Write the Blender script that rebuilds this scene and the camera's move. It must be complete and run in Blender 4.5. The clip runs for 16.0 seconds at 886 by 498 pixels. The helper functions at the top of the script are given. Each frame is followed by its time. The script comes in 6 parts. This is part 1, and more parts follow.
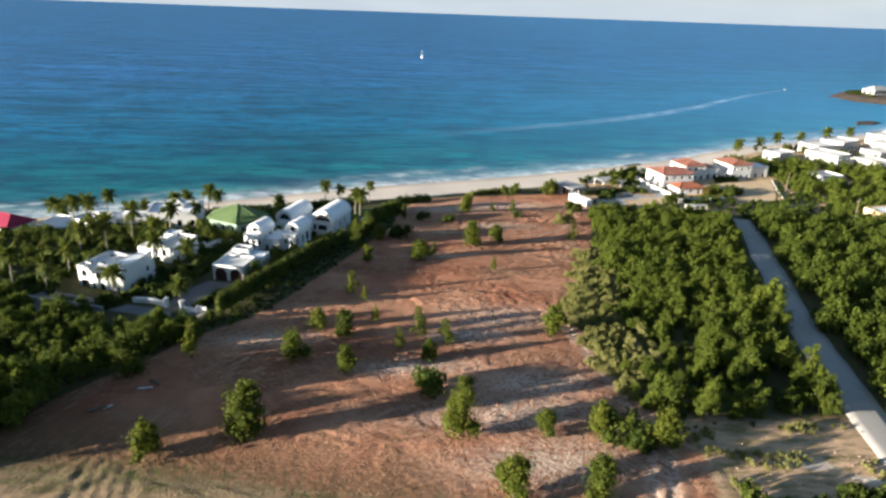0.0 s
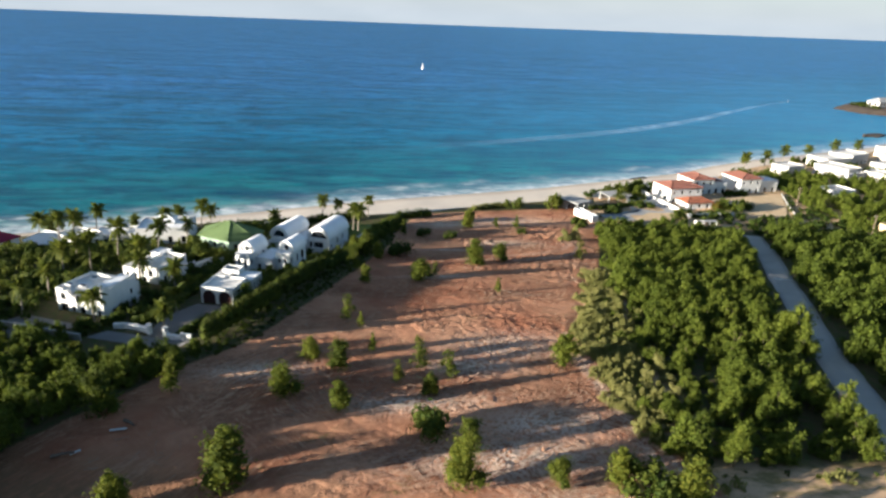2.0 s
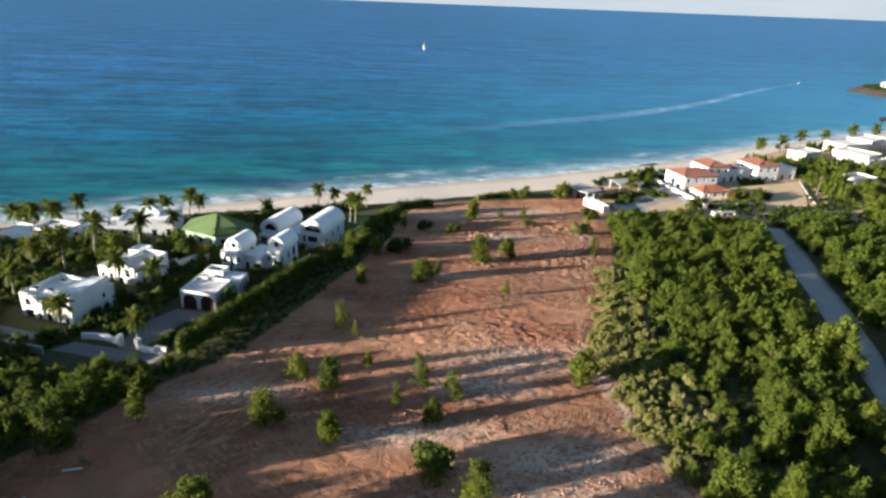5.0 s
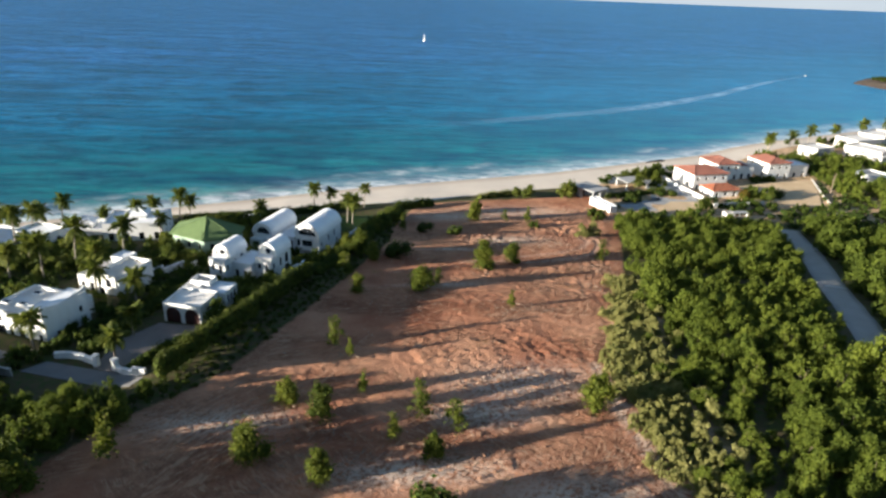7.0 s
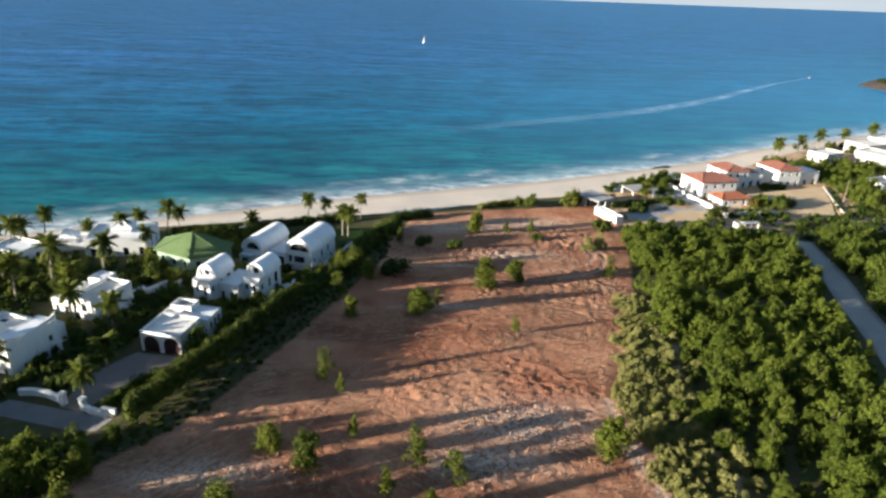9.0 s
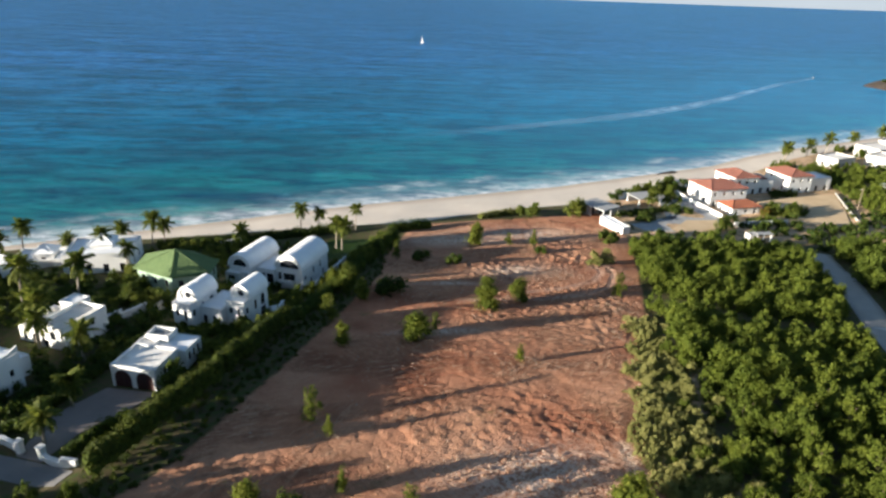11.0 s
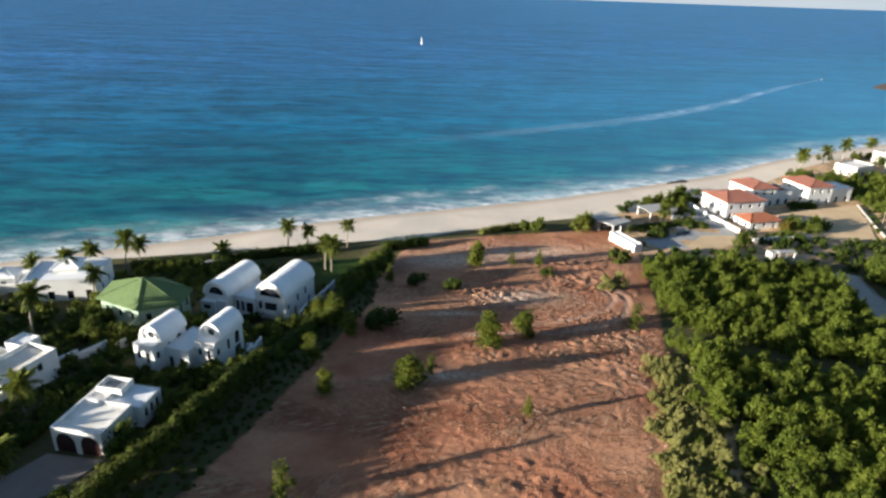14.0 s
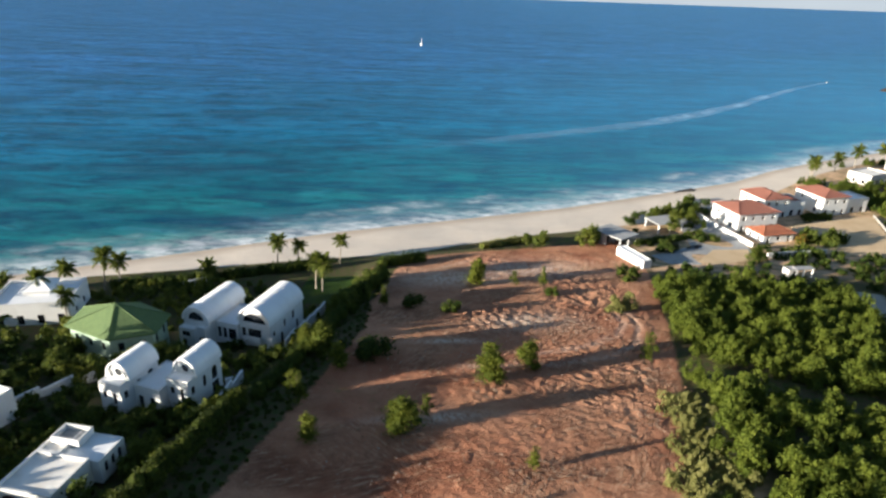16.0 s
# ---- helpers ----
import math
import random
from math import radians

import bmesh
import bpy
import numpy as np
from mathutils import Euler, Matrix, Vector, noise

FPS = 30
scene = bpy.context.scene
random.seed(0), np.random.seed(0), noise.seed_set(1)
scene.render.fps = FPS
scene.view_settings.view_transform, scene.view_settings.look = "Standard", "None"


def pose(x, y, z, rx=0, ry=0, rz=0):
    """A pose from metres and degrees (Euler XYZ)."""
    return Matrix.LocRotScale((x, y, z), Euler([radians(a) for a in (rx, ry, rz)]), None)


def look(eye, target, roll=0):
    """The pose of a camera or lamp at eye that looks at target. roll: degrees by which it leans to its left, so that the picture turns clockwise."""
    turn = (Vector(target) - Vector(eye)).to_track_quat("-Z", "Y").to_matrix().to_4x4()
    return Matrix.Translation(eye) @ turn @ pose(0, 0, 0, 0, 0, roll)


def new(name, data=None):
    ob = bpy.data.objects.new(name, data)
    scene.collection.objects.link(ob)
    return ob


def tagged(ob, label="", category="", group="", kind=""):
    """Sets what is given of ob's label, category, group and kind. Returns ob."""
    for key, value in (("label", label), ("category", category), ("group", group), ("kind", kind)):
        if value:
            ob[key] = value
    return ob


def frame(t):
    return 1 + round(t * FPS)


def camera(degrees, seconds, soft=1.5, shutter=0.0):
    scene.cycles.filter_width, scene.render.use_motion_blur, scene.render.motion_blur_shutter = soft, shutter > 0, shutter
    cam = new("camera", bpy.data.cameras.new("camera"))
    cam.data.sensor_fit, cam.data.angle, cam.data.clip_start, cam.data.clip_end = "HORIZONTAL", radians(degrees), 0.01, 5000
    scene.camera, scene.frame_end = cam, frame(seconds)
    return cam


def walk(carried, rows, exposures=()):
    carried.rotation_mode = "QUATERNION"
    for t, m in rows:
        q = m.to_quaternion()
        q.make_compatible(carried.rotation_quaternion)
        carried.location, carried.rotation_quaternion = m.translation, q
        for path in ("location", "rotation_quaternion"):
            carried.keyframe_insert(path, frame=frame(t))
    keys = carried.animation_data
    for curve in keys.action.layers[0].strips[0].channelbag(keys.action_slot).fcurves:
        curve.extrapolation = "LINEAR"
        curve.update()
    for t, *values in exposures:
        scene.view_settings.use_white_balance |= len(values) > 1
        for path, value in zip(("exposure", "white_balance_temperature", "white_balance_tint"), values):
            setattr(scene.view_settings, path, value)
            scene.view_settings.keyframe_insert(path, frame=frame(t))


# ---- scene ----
cam = camera(70.0, 16.0, soft=2.6)
PATH = [
    (0, (1.315, 10.767, 68.699), (1.321, 12.631, 67.976), 2.0),
    (0.5, (1.297, 12.691, 68.594), (1.302, 14.558, 67.876), 2.0),
    (1, (1.185, 14.578, 68.569), (1.19, 16.448, 67.859), 2.0),
    (1.5, (1.074, 16.482, 68.41), (1.078, 18.356, 67.711), 2.0),
    (2, (0.965, 18.395, 68.16), (0.969, 20.271, 67.466), 2.1),
    (2.5, (0.897, 20.286, 67.977), (0.9, 22.162, 67.283), 2.1),
    (3, (0.805, 22.219, 67.77), (0.808, 24.093, 67.072), 2.1),
    (3.5, (0.646, 24.144, 67.61), (0.65, 26.015, 66.904), 2.1),
    (4, (0.575, 26.087, 67.509), (0.578, 27.953, 66.79), 2.2),
    (6.5, (0.209, 36.007, 67.216), (0.212, 37.853, 66.445), 2.2),
    (7, (0.167, 38.021, 67.212), (0.17, 39.866, 66.442), 2.2),
    (7.5, (0.152, 40.057, 67.279), (0.155, 41.903, 66.51), 2.1),
    (8, (0.151, 42.138, 67.337), (0.154, 43.984, 66.567), 2.1),
    (8.5, (0.174, 44.202, 67.404), (0.178, 46.049, 66.635), 2.1),
    (9, (0.282, 46.32, 67.514), (0.284, 48.167, 66.746), 2.1),
    (11.5, (0.261, 57.537, 67.815), (0.266, 59.383, 67.045), 2.0),
    (12, (0.425, 59.763, 67.934), (0.429, 61.608, 67.162), 2.0),
    (12.5, (0.679, 61.891, 67.841), (0.681, 63.737, 67.07), 1.9),
    (13, (0.574, 64.36, 67.84), (0.577, 66.205, 67.068), 2.0),
    (13.5, (0.661, 66.649, 67.752), (0.664, 68.495, 66.981), 2.0),
    (14, (0.658, 68.942, 67.623), (0.662, 70.788, 66.853), 2.0),
    (14.5, (0.753, 71.316, 67.678), (0.757, 73.162, 66.908), 2.0),
    (15, (0.812, 73.658, 67.67), (0.816, 75.504, 66.902), 2.0),
    (15.5, (0.858, 76.076, 67.724), (0.863, 77.922, 66.956), 2.0),
    (16, (1.029, 78.509, 67.779), (1.032, 80.356, 67.012), 2.0),
]
walk(cam, [(t, look(e, g, r)) for t, e, g, r in PATH],
     exposures=[(0.0, 1.86, 6150, 10), (8.0, 1.84, 6150, 10), (16.0, 1.75, 6150, 10)])

# ---- light ----
SUN_EL, SUN_AZ = radians(9.6), radians(202)
SUN_DIR = Vector((math.cos(SUN_AZ) * math.cos(SUN_EL), math.sin(SUN_AZ) * math.cos(SUN_EL), math.sin(SUN_EL)))
world = bpy.data.worlds.new("sky")
scene.world = world
world.use_nodes = True
wn = world.node_tree
sky = wn.nodes.new("ShaderNodeTexSky")
sky.sky_type, sky.sun_disc = "NISHITA", False
sky.sun_elevation, sky.sun_rotation = SUN_EL, math.atan2(SUN_DIR.x, SUN_DIR.y)
sky.air_density, sky.dust_density, sky.ozone_density = 1.0, 0.6, 2.0
# thin bright cloud and sea haze low over the whole horizon
up = wn.nodes.new("ShaderNodeSeparateXYZ")
tc = wn.nodes.new("ShaderNodeTexCoord")
wn.links.new(tc.outputs["Generated"], up.inputs[0])
low = wn.nodes.new("ShaderNodeValToRGB")
low.color_ramp.elements[0].color, low.color_ramp.elements[1].color = (0.92, 0.92, 0.92, 1), (0, 0, 0, 1)
low.color_ramp.elements[1].position = 0.20
wn.links.new(up.outputs[2], low.inputs[0])
cl = wn.nodes.new("ShaderNodeTexNoise")
cl.inputs["Scale"].default_value, cl.inputs["Detail"].default_value = 7.0, 5.0
st = wn.nodes.new("ShaderNodeMapping")
st.inputs["Scale"].default_value = (1, 1, 4)
wn.links.new(tc.outputs["Generated"], st.inputs[0])
wn.links.new(st.outputs[0], cl.inputs["Vector"])
hz = wn.nodes.new("ShaderNodeMix")
hz.data_type = "RGBA"
hz.inputs[6].default_value, hz.inputs[7].default_value = (3.0, 3.45, 3.8, 1), (4.0, 4.35, 4.6, 1)
wn.links.new(cl.outputs["Fac"], hz.inputs[0])
mixed = wn.nodes.new("ShaderNodeMix")
mixed.data_type = "RGBA"
wn.links.new(low.outputs[0], mixed.inputs[0])
wn.links.new(sky.outputs[0], mixed.inputs[6])
wn.links.new(hz.outputs[2], mixed.inputs[7])
wn.nodes["Background"].inputs[1].default_value = 0.052
wn.links.new(mixed.outputs[2], wn.nodes["Background"].inputs[0])
sun = new("sun", bpy.data.lights.new("sun", "SUN"))
sun.data.energy, sun.data.angle, sun.data.color = 4.9, radians(0.6), (1.0, 0.89, 0.73)
sun.matrix_world = look(SUN_DIR * 500, (0, 0, 0))


# ---- materials ----
class Mat:
    """A node material: a Principled shader and short ways to add nodes."""

    def __init__(self, name, rough=0.8, metal=0.0, spec=0.3):
        self.m = bpy.data.materials.new(name)
        self.m.use_nodes = True
        self.t = self.m.node_tree
        self.b = self.t.nodes["Principled BSDF"]
        self.set(self.b, "Roughness", rough)
        self.set(self.b, "Metallic", metal)
        self.set(self.b, "Specular IOR Level", spec)

    def set(self, node, key, v):
        if isinstance(v, bpy.types.NodeSocket):
            self.t.links.new(v, node.inputs[key])
        elif isinstance(v, tuple) and len(v) == 3:
            node.inputs[key].default_value = (*v, 1) if node.inputs[key].type == "RGBA" else v
        else:
            node.inputs[key].default_value = v

    def node(self, kind, **kw):
        n = self.t.nodes.new("ShaderNode" + kind)
        for k, v in kw.items():
            self.set(n, k.replace("_", " "), v)
        return n

    def pos(self, sx=1.0, sy=1.0, sz=1.0, rz=0.0, local=False):
        c = self.node("TexCoord").outputs["Object"] if local else self.node("NewGeometry").outputs["Position"]
        n = self.node("Mapping", Vector=c)
        n.inputs["Scale"].default_value = (sx, sy, sz)
        n.inputs["Rotation"].default_value = (0, 0, rz)
        return n.outputs[0]

    def grain(self, deg, long, wide):
        """Position stretched along a direction of the plan."""
        n = self.node("Mapping", Vector=self.node("NewGeometry").outputs["Position"])
        n.inputs["Rotation"].default_value = (0, 0, radians(-deg))
        k = self.node("Mapping", Vector=n.outputs[0])
        k.inputs["Scale"].default_value = (1 / long, 1 / wide, 1)
        return k.outputs[0]

    def noise(self, vec, scale, detail=3.0, rough=0.55, dist=0.0):
        return self.node("TexNoise", Vector=vec, Scale=scale, Detail=detail, Roughness=rough, Distortion=dist).outputs["Fac"]

    def ramp(self, fac, *stops):
        n = self.node("ValToRGB", Fac=fac)
        e = n.color_ramp.elements
        while len(e) < len(stops):
            e.new(0.5)
        for el, (p, c) in zip(e, stops):
            el.position = p
            el.color = (*c, 1) if isinstance(c, tuple) else (c, c, c, 1)
        return n.outputs[0]

    def mix(self, f, a, b, mode="MIX"):
        n = self.t.nodes.new("ShaderNodeMix")
        n.data_type, n.blend_type = "RGBA", mode
        self.set(n, 0, f)
        self.set(n, 6, a)
        self.set(n, 7, b)
        return n.outputs[2]

    def math(self, op, a, b=0.0):
        n = self.t.nodes.new("ShaderNodeMath")
        n.operation = op
        self.set(n, 0, a)
        self.set(n, 1, b)
        return n.outputs[0]

    def color(self, c):
        self.set(self.b, "Base Color", c)
        return self

    def bump(self, h, strength=0.5, dist=0.1):
        n = self.node("Bump", Strength=strength, Distance=dist, Height=h)
        self.set(self.b, "Normal", n.outputs[0])
        return self


def stained(name, base, dirt, rough=0.85, scale=0.8, fine=14.0, spec=0.25, amount=0.6):
    """Painted or raw masonry: soft stains, streaks that run down and fine grain."""
    m = Mat(name, rough, spec=spec)
    big = m.noise(m.pos(1, 1, 0.35), scale, 4)
    grain = m.noise(m.pos(), fine, 3)
    c = m.mix(m.math("MULTIPLY", m.ramp(big, (0.42, 0.0), (0.75, 1.0)), amount), base, dirt)
    c = m.mix(m.math("MULTIPLY", grain, 0.16), c, dirt)
    m.color(c).bump(grain, 0.35, 0.02)
    return m.m


def plain(name, base, rough=0.6, metal=0.0, spec=0.4, vary=0.25):
    m = Mat(name, rough, metal, spec)
    n = m.noise(m.pos(), 5.0, 3)
    m.color(m.mix(m.math("MULTIPLY", n, vary), base, tuple(0.5 * v for v in base))).bump(n, 0.2, 0.01)
    return m.m


def foliage(name, dark, mid, light, rough=0.55):
    """Leaves: each tree a little different, each leaf too, with light that shines through."""
    m = Mat(name, rough, spec=0.12)
    tree = m.node("ObjectInfo").outputs["Random"]
    leaf = m.node("NewGeometry").outputs["Random Per Island"]
    patch = m.math("ADD", m.math("MULTIPLY", m.noise(m.pos(), 0.11, 2), 0.45), m.math("MULTIPLY", m.noise(m.pos(), 0.42, 2), 0.45))
    f = m.math("ADD", m.math("MULTIPLY", tree, 0.22), m.math("ADD", m.math("MULTIPLY", leaf, 0.34), patch))
    c = m.ramp(f, (0.46, dark), (0.70, mid), (0.96, light))
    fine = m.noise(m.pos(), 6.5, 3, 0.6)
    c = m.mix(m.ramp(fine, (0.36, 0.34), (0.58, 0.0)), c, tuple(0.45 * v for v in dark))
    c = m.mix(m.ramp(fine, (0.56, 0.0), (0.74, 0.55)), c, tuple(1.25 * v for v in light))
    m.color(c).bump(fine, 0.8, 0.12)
    tr = m.node("BsdfTranslucent", Color=c)
    mx = m.node("MixShader", Fac=0.42)
    m.t.links.new(m.b.outputs[0], mx.inputs[1])
    m.t.links.new(tr.outputs[0], mx.inputs[2])
    m.t.links.new(mx.outputs[0], m.t.nodes["Material Output"].inputs[0])
    return m.m


WHITE = stained("white_stucco", (0.75, 0.74, 0.71), (0.52, 0.50, 0.46), amount=0.35)
ROOFWHITE = stained("white_roof_coating", (0.88, 0.88, 0.87), (0.62, 0.61, 0.59), 0.4, 0.5, spec=0.6, amount=0.3)
ROOFDIRTY = stained("weathered_white_roof", (0.84, 0.81, 0.75), (0.56, 0.48, 0.38), 0.85, 0.35, amount=0.7)
GREY = stained("grey_concrete", (0.38, 0.38, 0.37), (0.22, 0.21, 0.20))
DULLWHITE = stained("weathered_white_paint", (0.50, 0.48, 0.45), (0.36, 0.33, 0.29), amount=0.6)
CLOD = stained("clods_of_earth", (0.34, 0.19, 0.115), (0.24, 0.115, 0.066), 0.95, 0.6)
DRIVE = stained("worn_grey_paving", (0.21, 0.20, 0.19), (0.13, 0.12, 0.115), 0.9, 0.3)
PAVING = stained("pinkish_paving", (0.25, 0.21, 0.19), (0.16, 0.135, 0.12), 0.9, 0.3)
ROADMAT = stained("crushed_stone_road", (0.45, 0.415, 0.37), (0.34, 0.31, 0.27), 0.95, 0.25, 6.0)
YARD = stained("sandy_yard", (0.62, 0.46, 0.28), (0.48, 0.33, 0.18), 0.95, 0.2, 5.0)
GREENWALL = stained("pale_green_render", (0.30, 0.39, 0.30), (0.22, 0.30, 0.22))
STONE = stained("garden_wall_stone", (0.42, 0.40, 0.36), (0.24, 0.22, 0.19))
ROCK = stained("shore_rock", (0.075, 0.058, 0.045), (0.022, 0.018, 0.015), 0.95, 0.15, 1.2)
WOOD = plain("weathered_wood", (0.20, 0.15, 0.11), 0.8)
DEADWOOD = stained("dead_wood", (0.30, 0.22, 0.16), (0.18, 0.12, 0.08), 0.9, 2.0)
RUBBLE = stained("limestone_rubble", (0.42, 0.31, 0.23), (0.30, 0.19, 0.13), 0.95, 1.5)
BARK = stained("bark", (0.16, 0.12, 0.09), (0.07, 0.05, 0.04), 0.95, 2.0)
PALMBARK = stained("palm_bark", (0.30, 0.26, 0.21), (0.16, 0.13, 0.10), 0.95, 2.0)
GLASS = Mat("dark_window_glass", 0.12, spec=0.6).color((0.012, 0.016, 0.022)).m
DOORRED = plain("dark_red_garage_door", (0.045, 0.016, 0.014), 0.45)
DARKFRAME = plain("dark_frame", (0.05, 0.045, 0.04), 0.5)
BOATWHITE = plain("white_gelcoat", (0.8, 0.8, 0.8), 0.3)
SAIL = plain("sailcloth", (0.42, 0.44, 0.47), 0.8)
MAGENTA = stained("faded_crimson_roof", (0.30, 0.026, 0.06), (0.20, 0.02, 0.045), 0.7)


def tiles(name, a, b, pitch, spec=0.2):
    """Roof tiles seen from afar: courses and channels as relief, tile to tile variation."""
    m = Mat(name, 0.8, spec=spec)
    c = m.node("TexCoord").outputs["Object"]
    v = m.node("TexVoronoi", Vector=c, Scale=1.0 / pitch)
    n = m.noise(m.pos(), 0.5, 3)
    col = m.mix(v.outputs["Distance"], a, b)
    m.color(m.mix(m.math("MULTIPLY", n, 0.4), col, tuple(0.55 * x for x in b)))
    w = m.node("TexWave", Vector=c, Scale=1.0 / pitch)
    m.bump(w.outputs["Fac"], 0.5, 0.05)
    return m.m


REDTILE = tiles("terracotta_tiles", (0.34, 0.140, 0.096), (0.27, 0.112, 0.080), 0.35)
ORANGETILE = tiles("orange_tiles", (0.37, 0.135, 0.07), (0.29, 0.105, 0.06), 0.35)
GREENROOF = tiles("green_metal_roof", (0.125, 0.185, 0.060), (0.09, 0.145, 0.05), 0.6, 0.4)

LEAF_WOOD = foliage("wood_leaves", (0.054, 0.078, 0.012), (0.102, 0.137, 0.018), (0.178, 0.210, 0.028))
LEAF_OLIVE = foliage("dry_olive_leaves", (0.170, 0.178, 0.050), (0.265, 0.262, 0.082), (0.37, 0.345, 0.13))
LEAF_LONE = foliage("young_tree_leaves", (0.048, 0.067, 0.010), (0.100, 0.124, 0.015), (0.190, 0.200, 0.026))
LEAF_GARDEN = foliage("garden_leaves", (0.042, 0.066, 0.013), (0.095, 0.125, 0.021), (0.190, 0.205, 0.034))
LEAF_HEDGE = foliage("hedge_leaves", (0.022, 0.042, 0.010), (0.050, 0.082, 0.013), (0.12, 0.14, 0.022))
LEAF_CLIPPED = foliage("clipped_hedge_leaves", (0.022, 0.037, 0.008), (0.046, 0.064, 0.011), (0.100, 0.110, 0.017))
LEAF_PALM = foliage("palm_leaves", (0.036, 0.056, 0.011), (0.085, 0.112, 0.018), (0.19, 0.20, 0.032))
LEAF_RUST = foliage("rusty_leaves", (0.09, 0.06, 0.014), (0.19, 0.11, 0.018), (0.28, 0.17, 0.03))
# Crown cores: a little darker than wood leaves, inner shade put into the colour.
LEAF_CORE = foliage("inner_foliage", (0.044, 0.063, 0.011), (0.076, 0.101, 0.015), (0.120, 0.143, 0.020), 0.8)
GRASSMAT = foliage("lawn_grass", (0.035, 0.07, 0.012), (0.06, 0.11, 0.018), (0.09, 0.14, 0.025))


def ground_material():
    m = Mat("earth", 0.95, spec=0.12)
    z = m.node("VertexColor")
    z.layer_name = "zone"
    sep = m.node("SeparateColor", Color=z.outputs["Color"])
    dirt, sand, pale = sep.outputs[0], sep.outputs[1], sep.outputs[2]
    p = m.pos()
    blotch = m.noise(p, 0.055, 4, 0.6)
    along_a = m.noise(m.grain(64, 2.2, 0.50), 1.0, 5, 0.66, 0.6)
    along_b = m.noise(m.grain(-48, 2.0, 0.48), 1.0, 5, 0.66, 0.6)
    along_c = m.noise(m.grain(24, 2.4, 0.55), 1.0, 5, 0.66, 0.6)
    streak = m.mix(m.ramp(m.noise(p, 0.045, 2), (0.46, 0.0), (0.54, 1.0)), along_a, along_b)
    streak = m.mix(m.ramp(m.noise(m.pos(1.3, 0.8), 0.06, 2), (0.52, 0.0), (0.58, 1.0)), streak, along_c)
    clod = m.noise(p, 1.15, 5, 0.68)
    fine = m.noise(p, 7.0, 3, 0.6)
    scrub = m.mix(m.noise(p, 0.5, 4), (0.055, 0.050, 0.022), (0.130, 0.098, 0.052))
    scrub = m.mix(m.ramp(m.noise(p, 0.9, 4), (0.45, 0.0), (0.62, 1.0)), scrub, (0.062, 0.080, 0.022))
    scrub = m.mix(m.math("SUBTRACT", 1.0, z.outputs["Alpha"]), scrub, m.mix(m.ramp(m.noise(m.pos(0.6, 1.5), 0.4, 5, 0.65), (0.38, 0.0), (0.54, 1.0)), (0.24, 0.185, 0.085), (0.60, 0.40, 0.245)))
    churn = m.ramp(m.noise(m.pos(0.8, 1.2), 0.075, 3, 0.6, 0.5), (0.44, 0.0), (0.58, 1.0))
    red = m.mix(m.ramp(blotch, (0.34, 0.0), (0.58, 1.0)), (0.335, 0.122, 0.064), (0.510, 0.260, 0.150))
    red = m.mix(m.math("MULTIPLY", m.ramp(m.noise(p, 0.16, 4, 0.6), (0.44, 0.0), (0.66, 1.0)), 0.5), red, (0.28, 0.115, 0.062))
    red = m.mix(m.math("MULTIPLY", m.ramp(clod, (0.42, 0.0), (0.70, 0.8)), m.math("ADD", m.math("MULTIPLY", churn, 0.8), 0.2)), red, (0.21, 0.094, 0.052))
    lite = m.mix(fine, (0.62, 0.375, 0.22), (0.74, 0.50, 0.33))
    bare = m.mix(m.math("MULTIPLY", m.ramp(streak, (0.53, 0.0), (0.62, 1.0)), m.math("ADD", m.math("MULTIPLY", churn, 0.50), 0.06)), red, lite)
    bare = m.mix(m.math("MULTIPLY", m.ramp(streak, (0.34, 1.0), (0.48, 0.0)), m.math("ADD", m.math("MULTIPLY", churn, 0.40), 0.10)), bare, (0.17, 0.070, 0.040))
    bare = m.mix(m.math("MULTIPLY", pale, m.ramp(m.math("ADD", m.math("MULTIPLY", m.noise(p, 1.9, 3, 0.6), 0.6), m.math("MULTIPLY", streak, 0.5)), (0.48, 0.06), (0.57, 1.0))), bare, (0.76, 0.62, 0.49))
    tuft = m.math("MULTIPLY", m.ramp(m.noise(p, 0.10, 4, 0.65), (0.60, 0.0), (0.72, 1.0)), m.ramp(clod, (0.45, 0.0), (0.60, 0.6)))
    bare = m.mix(tuft, bare, (0.15, 0.135, 0.05))
    # South-west ground browned: dark soil, with tree shade painted into its colour.
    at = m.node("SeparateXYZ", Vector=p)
    soil_and_shade = m.math("ADD", m.math("ADD", m.math("MULTIPLY", at.outputs[0], -0.014), m.math("MULTIPLY", at.outputs[1], -0.050)), m.math("ADD", m.math("MULTIPLY", blotch, 0.9), 3.35))
    bare = m.mix(m.math("MULTIPLY", m.ramp(soil_and_shade, (0.25, 0.0), (0.75, 1.0)), m.ramp(m.math("ADD", streak, m.math("MULTIPLY", m.math("SUBTRACT", clod, 0.5), 0.5)), (0.44, 0.95), (0.62, 0.50))), bare, (0.17, 0.098, 0.050))
    c = m.mix(m.ramp(m.math("ADD", dirt, m.math("MULTIPLY", m.math("SUBTRACT", clod, 0.5), 0.7)), (0.40, 0.0), (0.60, 1.0)), scrub, bare)
    beach = m.mix(m.noise(p, 0.25, 4), (0.68, 0.60, 0.50), (0.60, 0.51, 0.42))
    wet = m.math("SUBTRACT", 1.0, m.math("MULTIPLY", m.node("SeparateXYZ", Vector=p).outputs[2], 1.6))
    beach = m.mix(m.math("MULTIPLY", m.ramp(wet, (0.0, 0.0), (0.7, 1.0)), 0.55), beach, (0.40, 0.30, 0.21))
